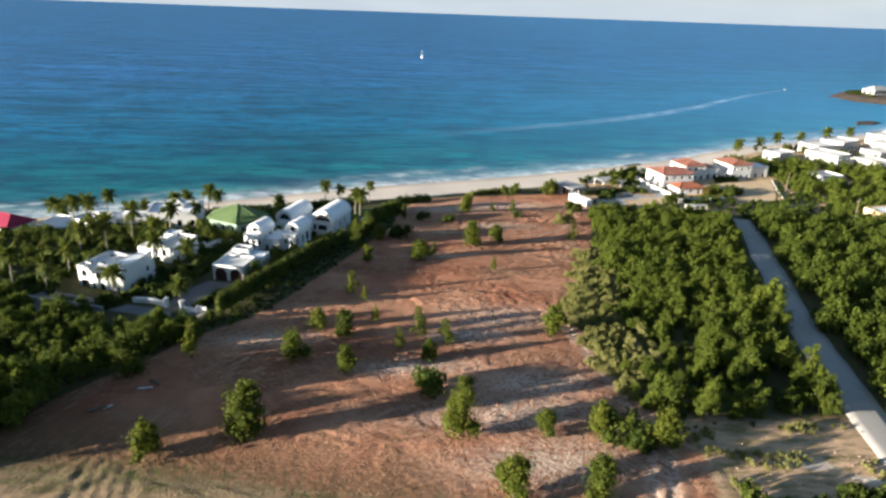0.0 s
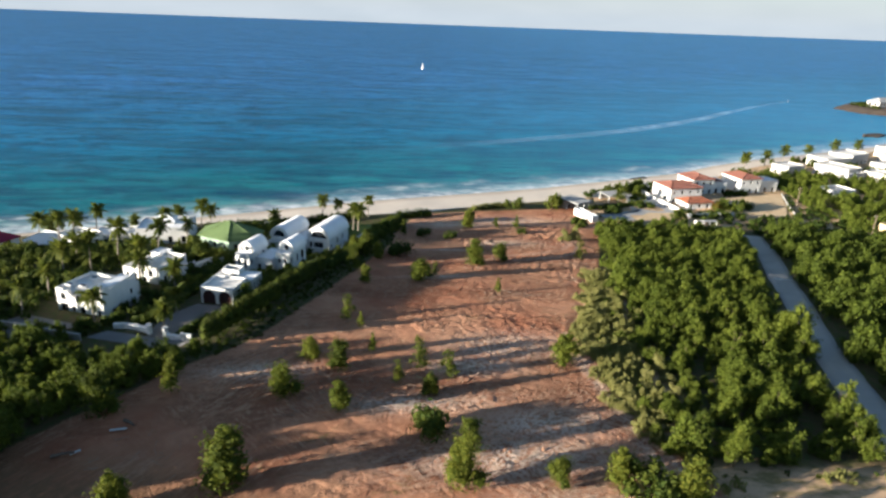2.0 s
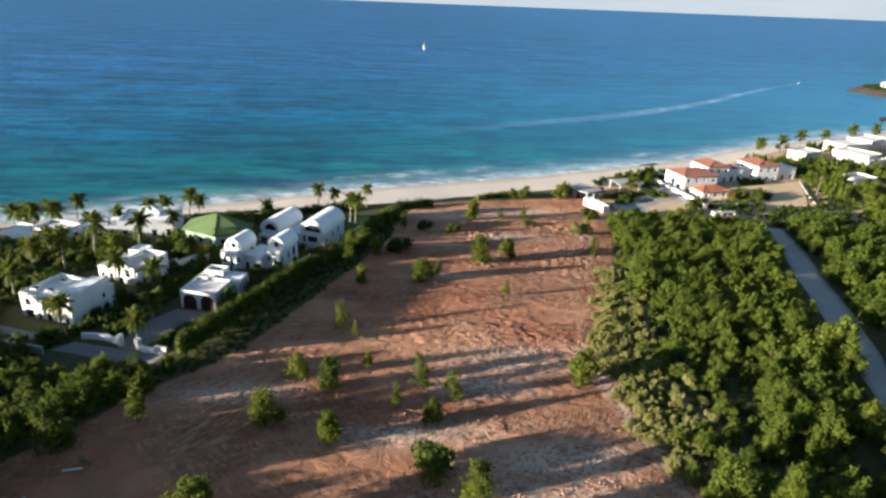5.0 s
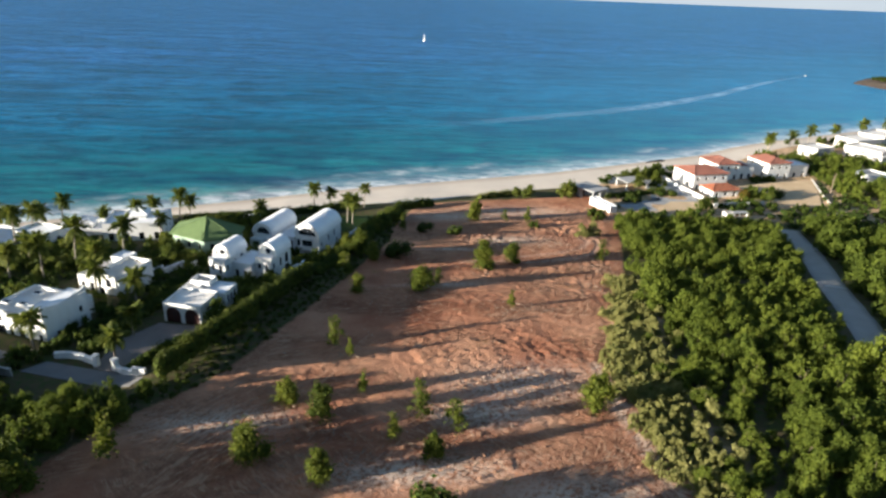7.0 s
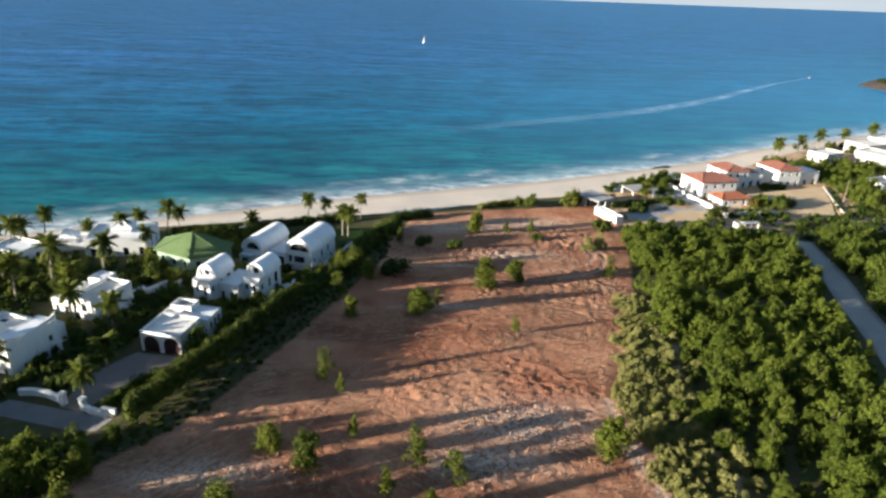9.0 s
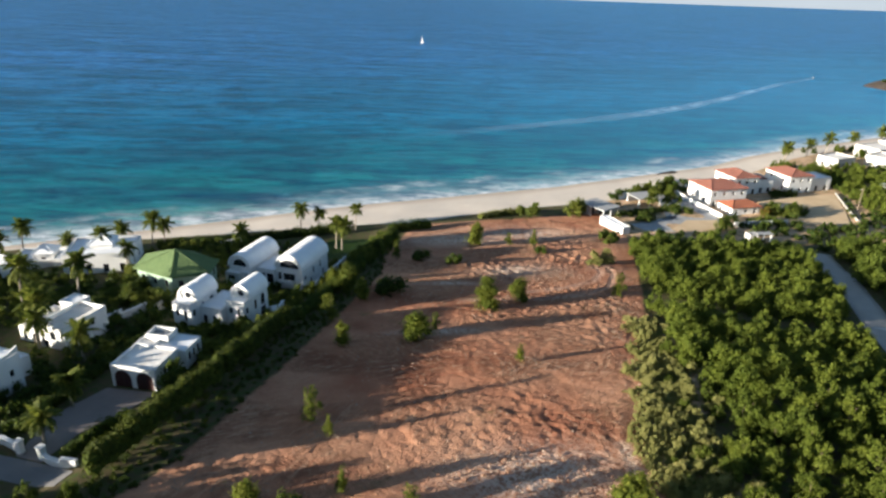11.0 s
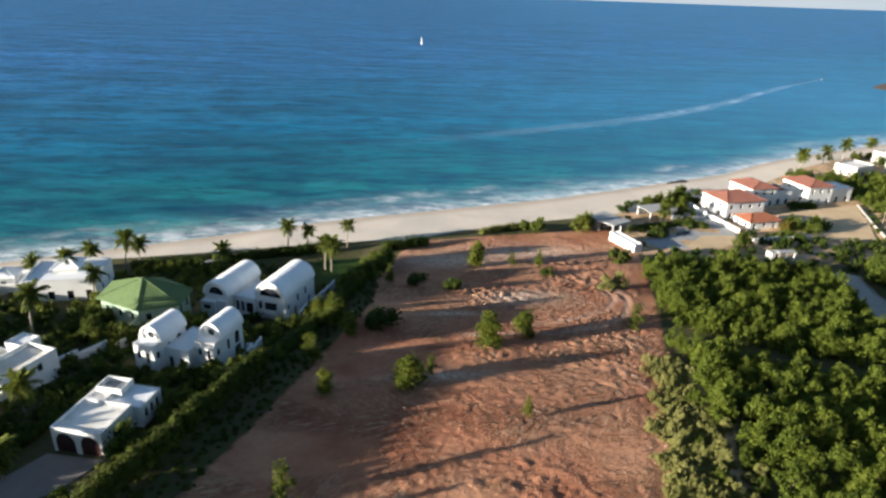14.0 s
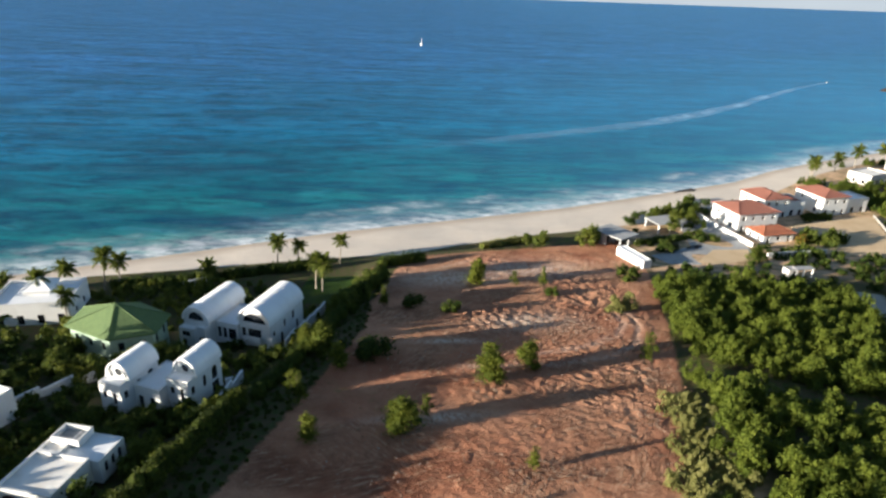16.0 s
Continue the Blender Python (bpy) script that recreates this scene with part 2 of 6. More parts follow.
    c = m.mix(m.ramp(m.math("ADD", sand, m.math("MULTIPLY", m.math("SUBTRACT", clod, 0.5), 0.4)), (0.42, 0.0), (0.58, 1.0)), c, beach)
    m.color(c)
    h = m.math("ADD", m.math("MULTIPLY", streak, 0.28), m.math("ADD", m.math("MULTIPLY", clod, 0.85), m.math("MULTIPLY", m.noise(p, 3.2, 4, 0.6), 0.45)))
    rough = m.math("MULTIPLY", h, m.math("MULTIPLY", m.math("ADD", m.math("MULTIPLY", dirt, 0.9), 0.1), m.math("ADD", m.math("MULTIPLY", churn, 0.65), 0.40)))
    m.bump(rough, 1.0, 1.05)
    return m.m


def sea_material():
    m = Mat("sea_water", 0.45, spec=0.035)
    p = m.pos()
    d = m.node("VertexColor")
    d.layer_name = "shore"
    off = m.node("SeparateColor", Color=d.outputs["Color"]).outputs[0]
    wob = m.math("MULTIPLY", m.math("SUBTRACT", m.noise(m.pos(0.6, 1.4), 0.012, 4), 0.5), 0.10)
    deep = m.ramp(m.math("ADD", off, wob), (0.0, (0.30, 0.46, 0.44)), (0.05, (0.022, 0.225, 0.225)), (0.16, (0.004, 0.170, 0.225)),
                  (0.34, (0.008, 0.180, 0.345)), (1.0, (0.034, 0.190, 0.475)))
    patch = m.ramp(m.noise(m.pos(0.2, 1.0, 1, radians(-4)), 0.030, 5, 0.62), (0.42, 0.0), (0.62, 1.0))
    deep = m.mix(m.math("MULTIPLY", patch, 0.55), deep, (0.004, 0.080, 0.155))
    band = m.noise(m.grain(5, 6.5, 1.0), 0.055, 6, 0.64, 0.4)
    deep = m.mix(m.math("MULTIPLY", m.ramp(band, (0.40, 1.0), (0.50, 0.0)), 0.6), deep, (0.002, 0.060, 0.115))
    ripple = m.noise(m.grain(4, 3.4, 1.0), 0.12, 7, 0.68, 0.5)
    deep = m.mix(m.math("MULTIPLY", m.ramp(ripple, (0.40, 1.0), (0.51, 0.0)), 0.75), deep, (0.002, 0.050, 0.115))
    deep = m.mix(m.math("MULTIPLY", m.ramp(ripple, (0.54, 0.0), (0.70, 1.0)), 0.35), deep, (0.06, 0.24, 0.36))
    fleck = m.noise(m.grain(2, 2.4, 1.0), 0.20, 5, 0.66, 0.5)
    deep = m.mix(m.math("MULTIPLY", m.ramp(fleck, (0.38, 1.0), (0.49, 0.0)), 0.7), deep, (0.002, 0.060, 0.110))
    bay = m.ramp(m.math("ADD", m.math("MULTIPLY", m.node("SeparateXYZ", Vector=p).outputs[0], 0.0016), 0.36), (0.25, 0.0), (1.0, 1.0))
    out = m.ramp(m.math("MULTIPLY", m.node("SeparateXYZ", Vector=p).outputs[1], 0.001), (0.50, 1.0), (0.66, 0.55), (1.0, 0.22))
    deep = m.mix(m.math("MULTIPLY", m.math("MULTIPLY", bay, out), 0.66), deep, (0.085, 0.36, 0.66))
    edge = m.noise(m.pos(1, 1, 1), 0.035, 4, 0.6)
    line = m.math("ADD", off, m.math("MULTIPLY", m.math("SUBTRACT", edge, 0.5), 0.045))
    lace = m.noise(m.pos(0.65, 1.3, 1, radians(-22)), 0.24, 6, 0.70)
    f1 = m.ramp(line, (0.0, 1.0), (0.015, 0.85), (0.027, 0.34), (0.040, 0.12), (0.056, 0.04), (0.075, 0.0))
    crest = m.math("MULTIPLY", m.ramp(line, (0.036, 0.0), (0.043, 0.6), (0.047, 0.5), (0.058, 0.0)), m.ramp(m.noise(p, 0.024, 2), (0.47, 0.0), (0.56, 1.0)))
    foam = m.math("MULTIPLY", m.math("MAXIMUM", f1, crest), m.ramp(lace, (0.38, 0.12), (0.62, 1.0)))
    m.color(m.mix(foam, deep, (0.80, 0.82, 0.82)))
    m.set(m.b, "Roughness", m.ramp(foam, (0.0, 0.38), (0.6, 0.8)))
    chop = m.noise(m.pos(0.14, 1.0), 0.34, 5, 0.66)
    swell = m.noise(m.pos(0.3, 1.0, 1, radians(-22)), 0.05, 3)
    m.bump(m.math("ADD", m.math("MULTIPLY", ripple, 0.9), m.math("ADD", m.math("MULTIPLY", chop, 0.5), m.math("MULTIPLY", swell, 1.6))), 0.8, 1.5)
    return m.m


def wake_material():
    m = Mat("wake_foam", 0.8)
    n = m.noise(m.pos(), 0.05, 4, 0.6)
    m.color((0.38, 0.63, 0.86))
    z = m.node("VertexColor")
    z.layer_name = "foam"
    a = m.math("MULTIPLY", m.node("SeparateColor", Color=z.outputs["Color"]).outputs[0], m.ramp(n, (0.34, 0.15), (0.66, 1.0)))
    m.set(m.b, "Alpha", a)
    return m.m


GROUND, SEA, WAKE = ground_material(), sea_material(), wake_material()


# ---- the lie of the land ----
rng = np.random.default_rng(7)
SHORE_X = [-5000, -400, -127, -73, -30, 5, 41, 79, 116, 139, 172, 260, 330, 400, 700, 5000]
SHORE_Y = [-1200, 104, 204, 230, 252, 266, 281, 301, 321, 340, 361, 408, 452, 520, 760, 3200]
EAST_Y = [-5000, 43, 78, 105, 137.5, 167, 189.5, 198, 222, 240, 5000]
EAST_Z = [24, 21.6, 19.5, 17.2, 14.3, 10.7, 8.0, 6.3, 3.6, 2.8, 2.8]
WEST_Y = [-5000, 43, 78, 105, 130, 152, 167, 178, 200, 215, 240, 5000]
WEST_Z = [23, 20.5, 18.4, 16.1, 13.9, 11.6, 8.3, 6.4, 4.2, 3.3, 2.6, 2.6]


def lot_left(y):
    return np.interp(y, [40, 80, 93, 116, 135, 161, 186, 222, 240], [-62, -46.6, -39.5, -31.5, -26, -20, -14.5, -9, -4])


def lot_right(y):
    return np.interp(y, [40, 66, 75, 79, 87, 104, 120, 142, 176, 205, 222], [31, 31, 31, 30, 27, 25, 25.5, 32, 41, 47.5, 50.5])


def shore_off(x, y):
    """Metres seaward of the waterline (negative on land)."""
    return (y - np.interp(x, SHORE_X, SHORE_Y)) * 0.88


def land(x, y):
    w = np.clip((lot_left(y) - x - 4.5) / 6.0, 0, 1)
    w = w * w * (3 - 2 * w)
    z = (1 - w) * np.interp(y, EAST_Y, EAST_Z) + w * np.interp(y, WEST_Y, WEST_Z)
    d = -shore_off(x, y)
    beach = d * 0.10 + np.maximum(d - 28, 0) * 0.6
    return np.where(beach < z, np.maximum(beach, -8.0), z)


def gz(x, y):
    return float(land(np.float64(x), np.float64(y)))


def along(px, py, pts):
    """Distance from the points to a polyline."""
    best = np.full(np.shape(px), 1e9)
    for (ax, ay), (bx, by) in zip(pts, pts[1:]):
        dx, dy = bx - ax, by - ay
        k = np.clip(((px - ax) * dx + (py - ay) * dy) / (dx * dx + dy * dy), 0, 1)
        best = np.minimum(best, np.hypot(px - ax - k * dx, py - ay - k * dy))
    return best


TRACKS = [[(24, 60), (28, 76), (26.4, 88), (24.2, 105), (23.5, 118)], [(26, 60), (30.4, 77), (28.4, 88), (26.0, 105)],
          [(39, 196), (39.5, 186), (36.8, 178), (31, 172), (20, 168), (5, 166)], [(36, 195), (37, 187), (34, 181), (28, 176), (18, 172)],
          [(-48, 56), (-41, 63), (-36, 71), (-33, 78)], [(-46, 54), (-39, 61), (-34, 69), (-31, 77)], [(-43, 54), (-36, 61), (-31, 68)],
          [(30, 74), (44, 72), (56, 66)], [(30, 70), (46, 68), (58, 62)], [(8, 226), (-3, 218), (-12, 205)]]
TRACKS += [[(-33.4 + 0.6 * k, 73.4 - 0.2 * k), (-36.4 + 1.1 * k, 70.2), (-36.8 + 1.4 * k, 66), (-35.8 + 1.5 * k, 61)] for k in range(5)]
PALE = [((12, 112), 9, 5), ((6, 104), 7, 3), ((10, 80), 12, 4), ((16, 88), 8, 4), ((22, 221), 14, 6), ((4, 213), 13, 6), ((-2, 92), 10, 2.5),
        ((-25, 100), 8, 2.5), ((0, 150), 7, 1.2), ((3, 176), 6, 1.0), ((18, 186), 8, 4), ((14, 70), 10, 4)]


def steps(*runs):
    out = []
    for a, b, d in runs:
        out += list(np.arange(a, b, d))
    return np.array(out)


def sheet(name, xs, ys, zf, material):
    X, Y = np.meshgrid(xs, ys)
    Z = zf(X, Y)
    nx, ny = len(xs), len(ys)
    i = (np.arange(ny - 1)[:, None] * nx + np.arange(nx - 1)[None, :]).ravel()
    faces = np.stack([i, i + 1, i + nx + 1, i + nx], 1)
    me = bpy.data.meshes.new(name)
    me.from_pydata(np.stack([X.ravel(), Y.ravel(), Z.ravel()], 1).tolist(), [], faces.tolist())
    me.materials.append(material)
    me.shade_smooth()
    return new(name, me), X.ravel(), Y.ravel()


def relief(X, Y):
    """The land with the ruts, clods and spoil that machines left on the cleared plot."""
    Z = land(X, Y)
    inside = np.clip((X - lot_left(Y) - 1.5) / 2, 0, 1) * np.clip((lot_right(Y) - X) / 2, 0, 1) * np.clip((232 - Y) / 6, 0, 1) * np.clip((Y - 52) / 6, 0, 1)
    ridge = np.zeros(X.shape)
    for k in np.argwhere(inside > 0.01):
        k = tuple(k)
        x, y = X[k], Y[k]
        w = noise.noise(Vector((x * 0.05, y * 0.05, 3.1)))
        calm = 0.45 + 0.55 * min(1, max(0, (y - 70) / 30))
        a = noise.noise(Vector((x * 0.5 + 0.9 * w, y * 0.9 + 0.35 * x, 0.0)))
        b = abs(noise.noise(Vector((x * 0.85 - 0.2 * y, y * 0.28 + w, 7.0))))
        c = noise.noise(Vector((x * 1.05 + 0.5 * y, y * 1.05, 2.0)))
        e = abs(noise.noise(Vector((x * 0.7 - 0.5 * y, y * 0.9 + 0.6 * x, 5.0))))
        rough = (1.0 + 0.9 * min(1, max(0, (y - 140) / 20)) * min(1, max(0, (x - 2) / 12))) * 0.25 + 2.0 * min(1.6, 1.0 + 0.6 * max(0, (y - 140) / 20) * min(1, max(0, (x - 2) / 12))) * max(0.0, noise.noise(Vector((x * 0.05, y * 0.07, 9.0))) + 0.2)
        f = 0.3 - abs(noise.noise(Vector((x * 1.1 + 0.7 * y + w, y * 1.2 - 0.5 * x, 11.0))))
        rough *= calm
        ridge[k] = rough * (0.07 * a + 0.12 * (0.35 - b) + 0.10 * c + 0.12 * (0.3 - e)) + max(0.0, rough - 0.4) * 0.15 * f + 0.26 * w
    Z = Z + ridge * inside
    for line in TRACKS:
        d = along(X, Y, line)
        Z = Z - 0.07 * np.exp(-(d / 0.5) ** 2) * inside + 0.04 * np.exp(-((d - 0.95) / 0.4) ** 2) * inside
    sand = np.clip(-shore_off(X, Y) / 6, 0, 1)
    return Z + 0.10 * sand * np.sin(X * 0.21 + 1.3 * np.sin(Y * 0.13)) * np.sin(Y * 0.17) * np.clip((Y - 150) / 60, 0, 1)


gx = steps((-4800, -400, 220), (-400, -150, 25), (-150, -56, 2.4), (-56, 62, 0.40), (62, 150, 2.2), (150, 420, 9), (420, 4900, 220))
gy = steps((-4800, -200, 230), (-200, 30, 10), (30, 52, 2), (52, 240, 0.40), (240, 320, 1.6), (320, 480, 6), (480, 900, 30))
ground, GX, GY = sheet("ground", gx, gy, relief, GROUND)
tagged(ground, "red-brown cleared earth, dry scrub soil and pale beach sand", "ground", kind="structure")
dirt = np.clip((GX - lot_left(GY) - np.interp(GY, [98, 110, 180, 195], [-3.0, 1.6, 1.2, -2.0])) / 3.5, 0, 1) * np.clip((lot_right(GY) + 3.5 - GX) / 3, 0, 1) * np.clip((233 - GY + 0.3 * GX) / 6, 0, 1) * np.clip((GY - 54 - 5.0 * np.clip((-4 - GX) / 30, 0, 1)) / 17, 0, 1)
sandz = np.clip((shore_off(GX, GY) + np.interp(GX, [-120, -90, -60, -10, 5, 30, 60, 120, 200], [4, 7, 15, 26, 24, 23, 27, 22, 12]) + 1.5) / 3, 0, 1)
for cx, cy, rx, ry in ((44.5, 71.0, 8, 2.0), (51, 68.4, 6, 1.4)):
    sandz = np.maximum(sandz, 0.60 * np.exp(-((GX - cx) / rx) ** 2 - ((GY - cy + 0.08 * (GX - cx)) / ry) ** 2))
dry = np.clip((GX - 50) / 6, 0, 1) * np.clip((GY - 219) / 6, 0, 1) * np.clip((290 - GX) / 20, 0, 1)
dry = np.maximum(dry, 0.55 * np.clip((68 - GY) / 8, 0, 1) * np.clip((GX + 60) / 10, 0, 1) * np.clip((70 - GX) / 8, 0, 1))
dry = np.maximum(dry, np.clip((GX - 24) / 5, 0, 1) * np.clip((82 - GY) / 3, 0, 1) * np.clip((70 - GX) / 8, 0, 1))
off_r = GX - lot_right(GY)
dry = np.maximum(dry, np.clip((off_r + 1) / 2, 0, 1) * np.clip((11 - off_r) / 3, 0, 1) * np.clip((GY - 84) / 4, 0, 1) * np.clip((158 - GY) / 8, 0, 1))
dirt = dirt * (1 - 0.42 * np.exp(-((GX - 50) / 6) ** 2 - ((GY - 75.5) / 2.5) ** 2))
pale = np.zeros(GX.shape)
for i, line in enumerate(TRACKS):
    pale = np.maximum(pale, (0.6 if i < 2 else 0.35 if line[0][0] > -25 else 0.12) * np.exp(-(along(GX, GY, line) / (1.1 if i < 2 else 0.8)) ** 2))
for (cx, cy), rx, ry in PALE:
    pale = np.maximum(pale, 0.78 * np.exp(-((GX - cx) / rx) ** 2 - ((GY - cy - 0.15 * (GX - cx)) / ry) ** 2))
col = ground.data.color_attributes.new("zone", "FLOAT_COLOR", "POINT")
col.data.foreach_set("color", np.stack([dirt, sandz, pale, 1 - dry], 1).astype(np.float32).ravel())

sx = steps((-4800, -400, 200), (-400, 420, 8), (420, 4801, 200))
sy = steps((-400, 150, 50), (150, 480, 4), (480, 1000, 26), (1000, 4801, 190))
sx, sy = np.append(sx, 4890), np.append(sy, 4890)
sea, SX, SY = sheet("water", sx, sy, lambda x, y: np.zeros(x.shape), SEA)
tagged(sea, "blue sea turning turquoise with white surf at the beach", "sea", kind="structure")
offs = np.clip((shore_off(SX, SY) + 3) / 400, 0, 1)
col = sea.data.color_attributes.new("shore", "FLOAT_COLOR", "POINT")
col.data.foreach_set("color", np.stack([offs, offs, offs, np.ones(SX.shape)], 1).astype(np.float32).ravel())


# ---- mesh tools ----
def part(name, bm, material, parent, label="", smooth=False):
    me = bpy.data.meshes.new(name)
    bm.to_mesh(me)
    bm.free()
    me.materials.append(material)
    if smooth:
        me.shade_smooth()
    ob = new(name, me)
    ob.parent = parent
    return tagged(ob, label) if label else ob


def thing(name, m, label, category, group="", kind=""):
    ob = new(name)
    ob.empty_display_size = 0.5
    ob.matrix_basis = m
    return tagged(ob, label, category, group, kind)


def hexa(bm, corners):
    v = [bm.verts.new(c) for c in corners]
    for f in ((0, 3, 2, 1), (4, 5, 6, 7), (0, 1, 5, 4), (1, 2, 6, 5), (2, 3, 7, 6), (3, 0, 4, 7)):
        bm.faces.new([v[i] for i in f])


def box(bm, x0, x1, y0, y1, z0, z1):
    hexa(bm, [(x0, y0, z0), (x1, y0, z0), (x1, y1, z0), (x0, y1, z0), (x0, y0, z1), (x1, y0, z1), (x1, y1, z1), (x0, y1, z1)])


def boxes(*bs):
    bm = bmesh.new()
    for b in bs:
        box(bm, *b)
    return bm


def bevelled(bm, w=0.04):
    bmesh.ops.bevel(bm, geom=bm.edges[:], offset=w, segments=1, affect="EDGES")
    return bm


def op_low(o, x):
    if o[4] == "round":
        r, c = (o[1] - o[0]) / 2, (o[0] + o[1]) / 2
        return (o[2] + o[3]) / 2 - (o[3] - o[2]) / 2 * math.sqrt(max(0, 1 - ((x - c) / r) ** 2))
    return o[2]


def op_high(o, x):
    r, c = (o[1] - o[0]) / 2, (o[0] + o[1]) / 2
    k = math.sqrt(max(0, 1 - ((x - c) / r) ** 2))
    if o[4] == "round":
        return (o[2] + o[3]) / 2 + (o[3] - o[2]) / 2 * k
    if o[4] == "arch":
        rise = min(r, o[3] - o[2])
        return o[3] - rise + rise * k
    return o[3]


def wall_mesh(L, H, T, ops=(), top=None, m=None):
    """A wall along x from 0 to L, its outer face at y 0 and T thick, with openings (x0, x1, z0, z1, shape) that go through it."""
    bm = bmesh.new()
    xs = {0.0, L}
    for o in ops:
        xs |= {o[0], o[1]}
        if o[4] != "rect":
            xs |= {o[0] + (o[1] - o[0]) * (1 - math.cos(math.pi * i / 10)) / 2 for i in range(11)}
    if top:
        xs |= {L * (1 - math.cos(math.pi * i / 16)) / 2 for i in range(17)}
    xs = sorted(xs)
    up = top or (lambda x: H)
    for a, b in zip(xs, xs[1:]):
        if b - a < 1e-5:
            continue
        lo = (0.0, 0.0)
        spans = []
        for o in sorted((o for o in ops if o[0] <= (a + b) / 2 <= o[1]), key=lambda o: o[2]):
            spans.append((lo, (op_low(o, a), op_low(o, b))))
            lo = (op_high(o, a), op_high(o, b))
        spans.append((lo, (up(a), up(b))))
        for (l0, l1), (h0, h1) in spans:
            if h0 - l0 > 1e-4 or h1 - l1 > 1e-4:
                hexa(bm, [(a, 0, l0), (b, 0, l1), (b, T, l1), (a, T, l0), (a, 0, h0), (b, 0, h1), (b, T, h1), (a, T, h0)])
    bmesh.ops.remove_doubles(bm, verts=bm.verts, dist=1e-4)
    if m:
        bm.transform(m)
    return bm


def window(parent, o, T, m, name="window", glass=None, bars=1):
    """A pane with its frame, set back in the opening o of a wall."""
    n = 12
    if o[4] == "rect":
        ring = [(o[0], o[2]), (o[1], o[2]), (o[1], o[3]), (o[0], o[3])]
    elif o[4] == "arch":
        ring = [(o[0], o[2]), (o[1], o[2])] + [(x, op_high(o, x)) for x in (o[1] + (o[0] - o[1]) * (1 - math.cos(math.pi * i / n)) / 2 for i in range(n + 1))]
    else:
        c, r = ((o[0] + o[1]) / 2, (o[2] + o[3]) / 2), ((o[1] - o[0]) / 2, (o[3] - o[2]) / 2)
        ring = [(c[0] + r[0] * math.cos(a), c[1] + r[1] * math.sin(a)) for a in (2 * math.pi * i / 20 for i in range(20))]
    bm = bmesh.new()
    f = bm.faces.new([bm.verts.new((x, T * 0.55, z)) for x, z in ring])
    r = bmesh.ops.extrude_face_region(bm, geom=[f])
    bmesh.ops.translate(bm, verts=[v for v in r["geom"] if isinstance(v, bmesh.types.BMVert)], vec=(0, 0.04, 0))
    bmesh.ops.recalc_face_normals(bm, faces=bm.faces)
    bm.transform(m)
    pane = part(name, bm, glass or GLASS, parent)
    w, cx = 0.05, (o[0] + o[1]) / 2
    bs = [(o[0], o[0] + w, T * 0.4, T * 0.53, o[2], op_high(o, o[0] + w)), (o[1] - w, o[1], T * 0.4, T * 0.53, o[2], op_high(o, o[1] - w))]
    if o[4] == "round":
        bs = []
    bs += [(cx - w / 2, cx + w / 2, T * 0.4, T * 0.53, op_low(o, cx), op_high(o, cx))] * bars
    zc = o[2] + (o[3] - o[2]) * (0.5 if o[4] == "round" else 0.62)
    bs += [(o[0] + w, o[1] - w, T * 0.42, T * 0.52, zc - w / 2, zc + w / 2)]
    fb = boxes(*bs)
    fb.transform(m)
    part("frame", fb, DARKFRAME, pane)
    return pane


def side_poses(w, d):
    """The four sides of a block: front, right, back, left, each with x along it and the outer face at y 0."""
    return {"front": (w, Matrix.Identity(4)), "right": (d, pose(w, 0, 0, 0, 0, 90)), "back": (w, pose(w, d, 0, 0, 0, 180)), "left": (d, pose(0, d, 0, 0, 0, -90))}


def block(parent, at, w, d, h, ops=None, mat=None, roof=None, parapet=0.35, T=0.25, glass=None, cap=None):
    """A flat-roofed block of four walls with openings, a recessed roof and panes."""
    mat, roof, ops = mat or WHITE, roof or ROOFWHITE, ops or {}
    for key, (L, m) in side_poses(w, d).items():
        o = ops.get(key, ())
        inset = T if key in ("right", "left") else 0.0
        mm = at @ m
        if inset:
            o = tuple((a - inset, b - inset, c, e, s) for a, b, c, e, s in o)
            mm = at @ m @ Matrix.Translation((inset, 0, 0))
        wl = part("wall", wall_mesh(L - 2 * inset, h, T, o, m=mm), mat, parent)
        for q in o:
            window(wl, q, T, mm, glass=glass)
    bm = boxes((T, w - T, T, d - T, h - parapet - 0.2, h - parapet))
    bm.transform(at)
    part("roof", bm, roof, parent)
    if cap:
        bm = boxes((-cap, w + cap, -cap, T + cap, h, h + 0.12), (-cap, w + cap, d - T - cap, d + cap, h, h + 0.12),
                   (-cap, T + cap, T + cap, d - T - cap, h, h + 0.12), (w - T - cap, w + cap, T + cap, d - T - cap, h, h + 0.12))
        bm.transform(at)
        part("coping", bm, mat, parent)


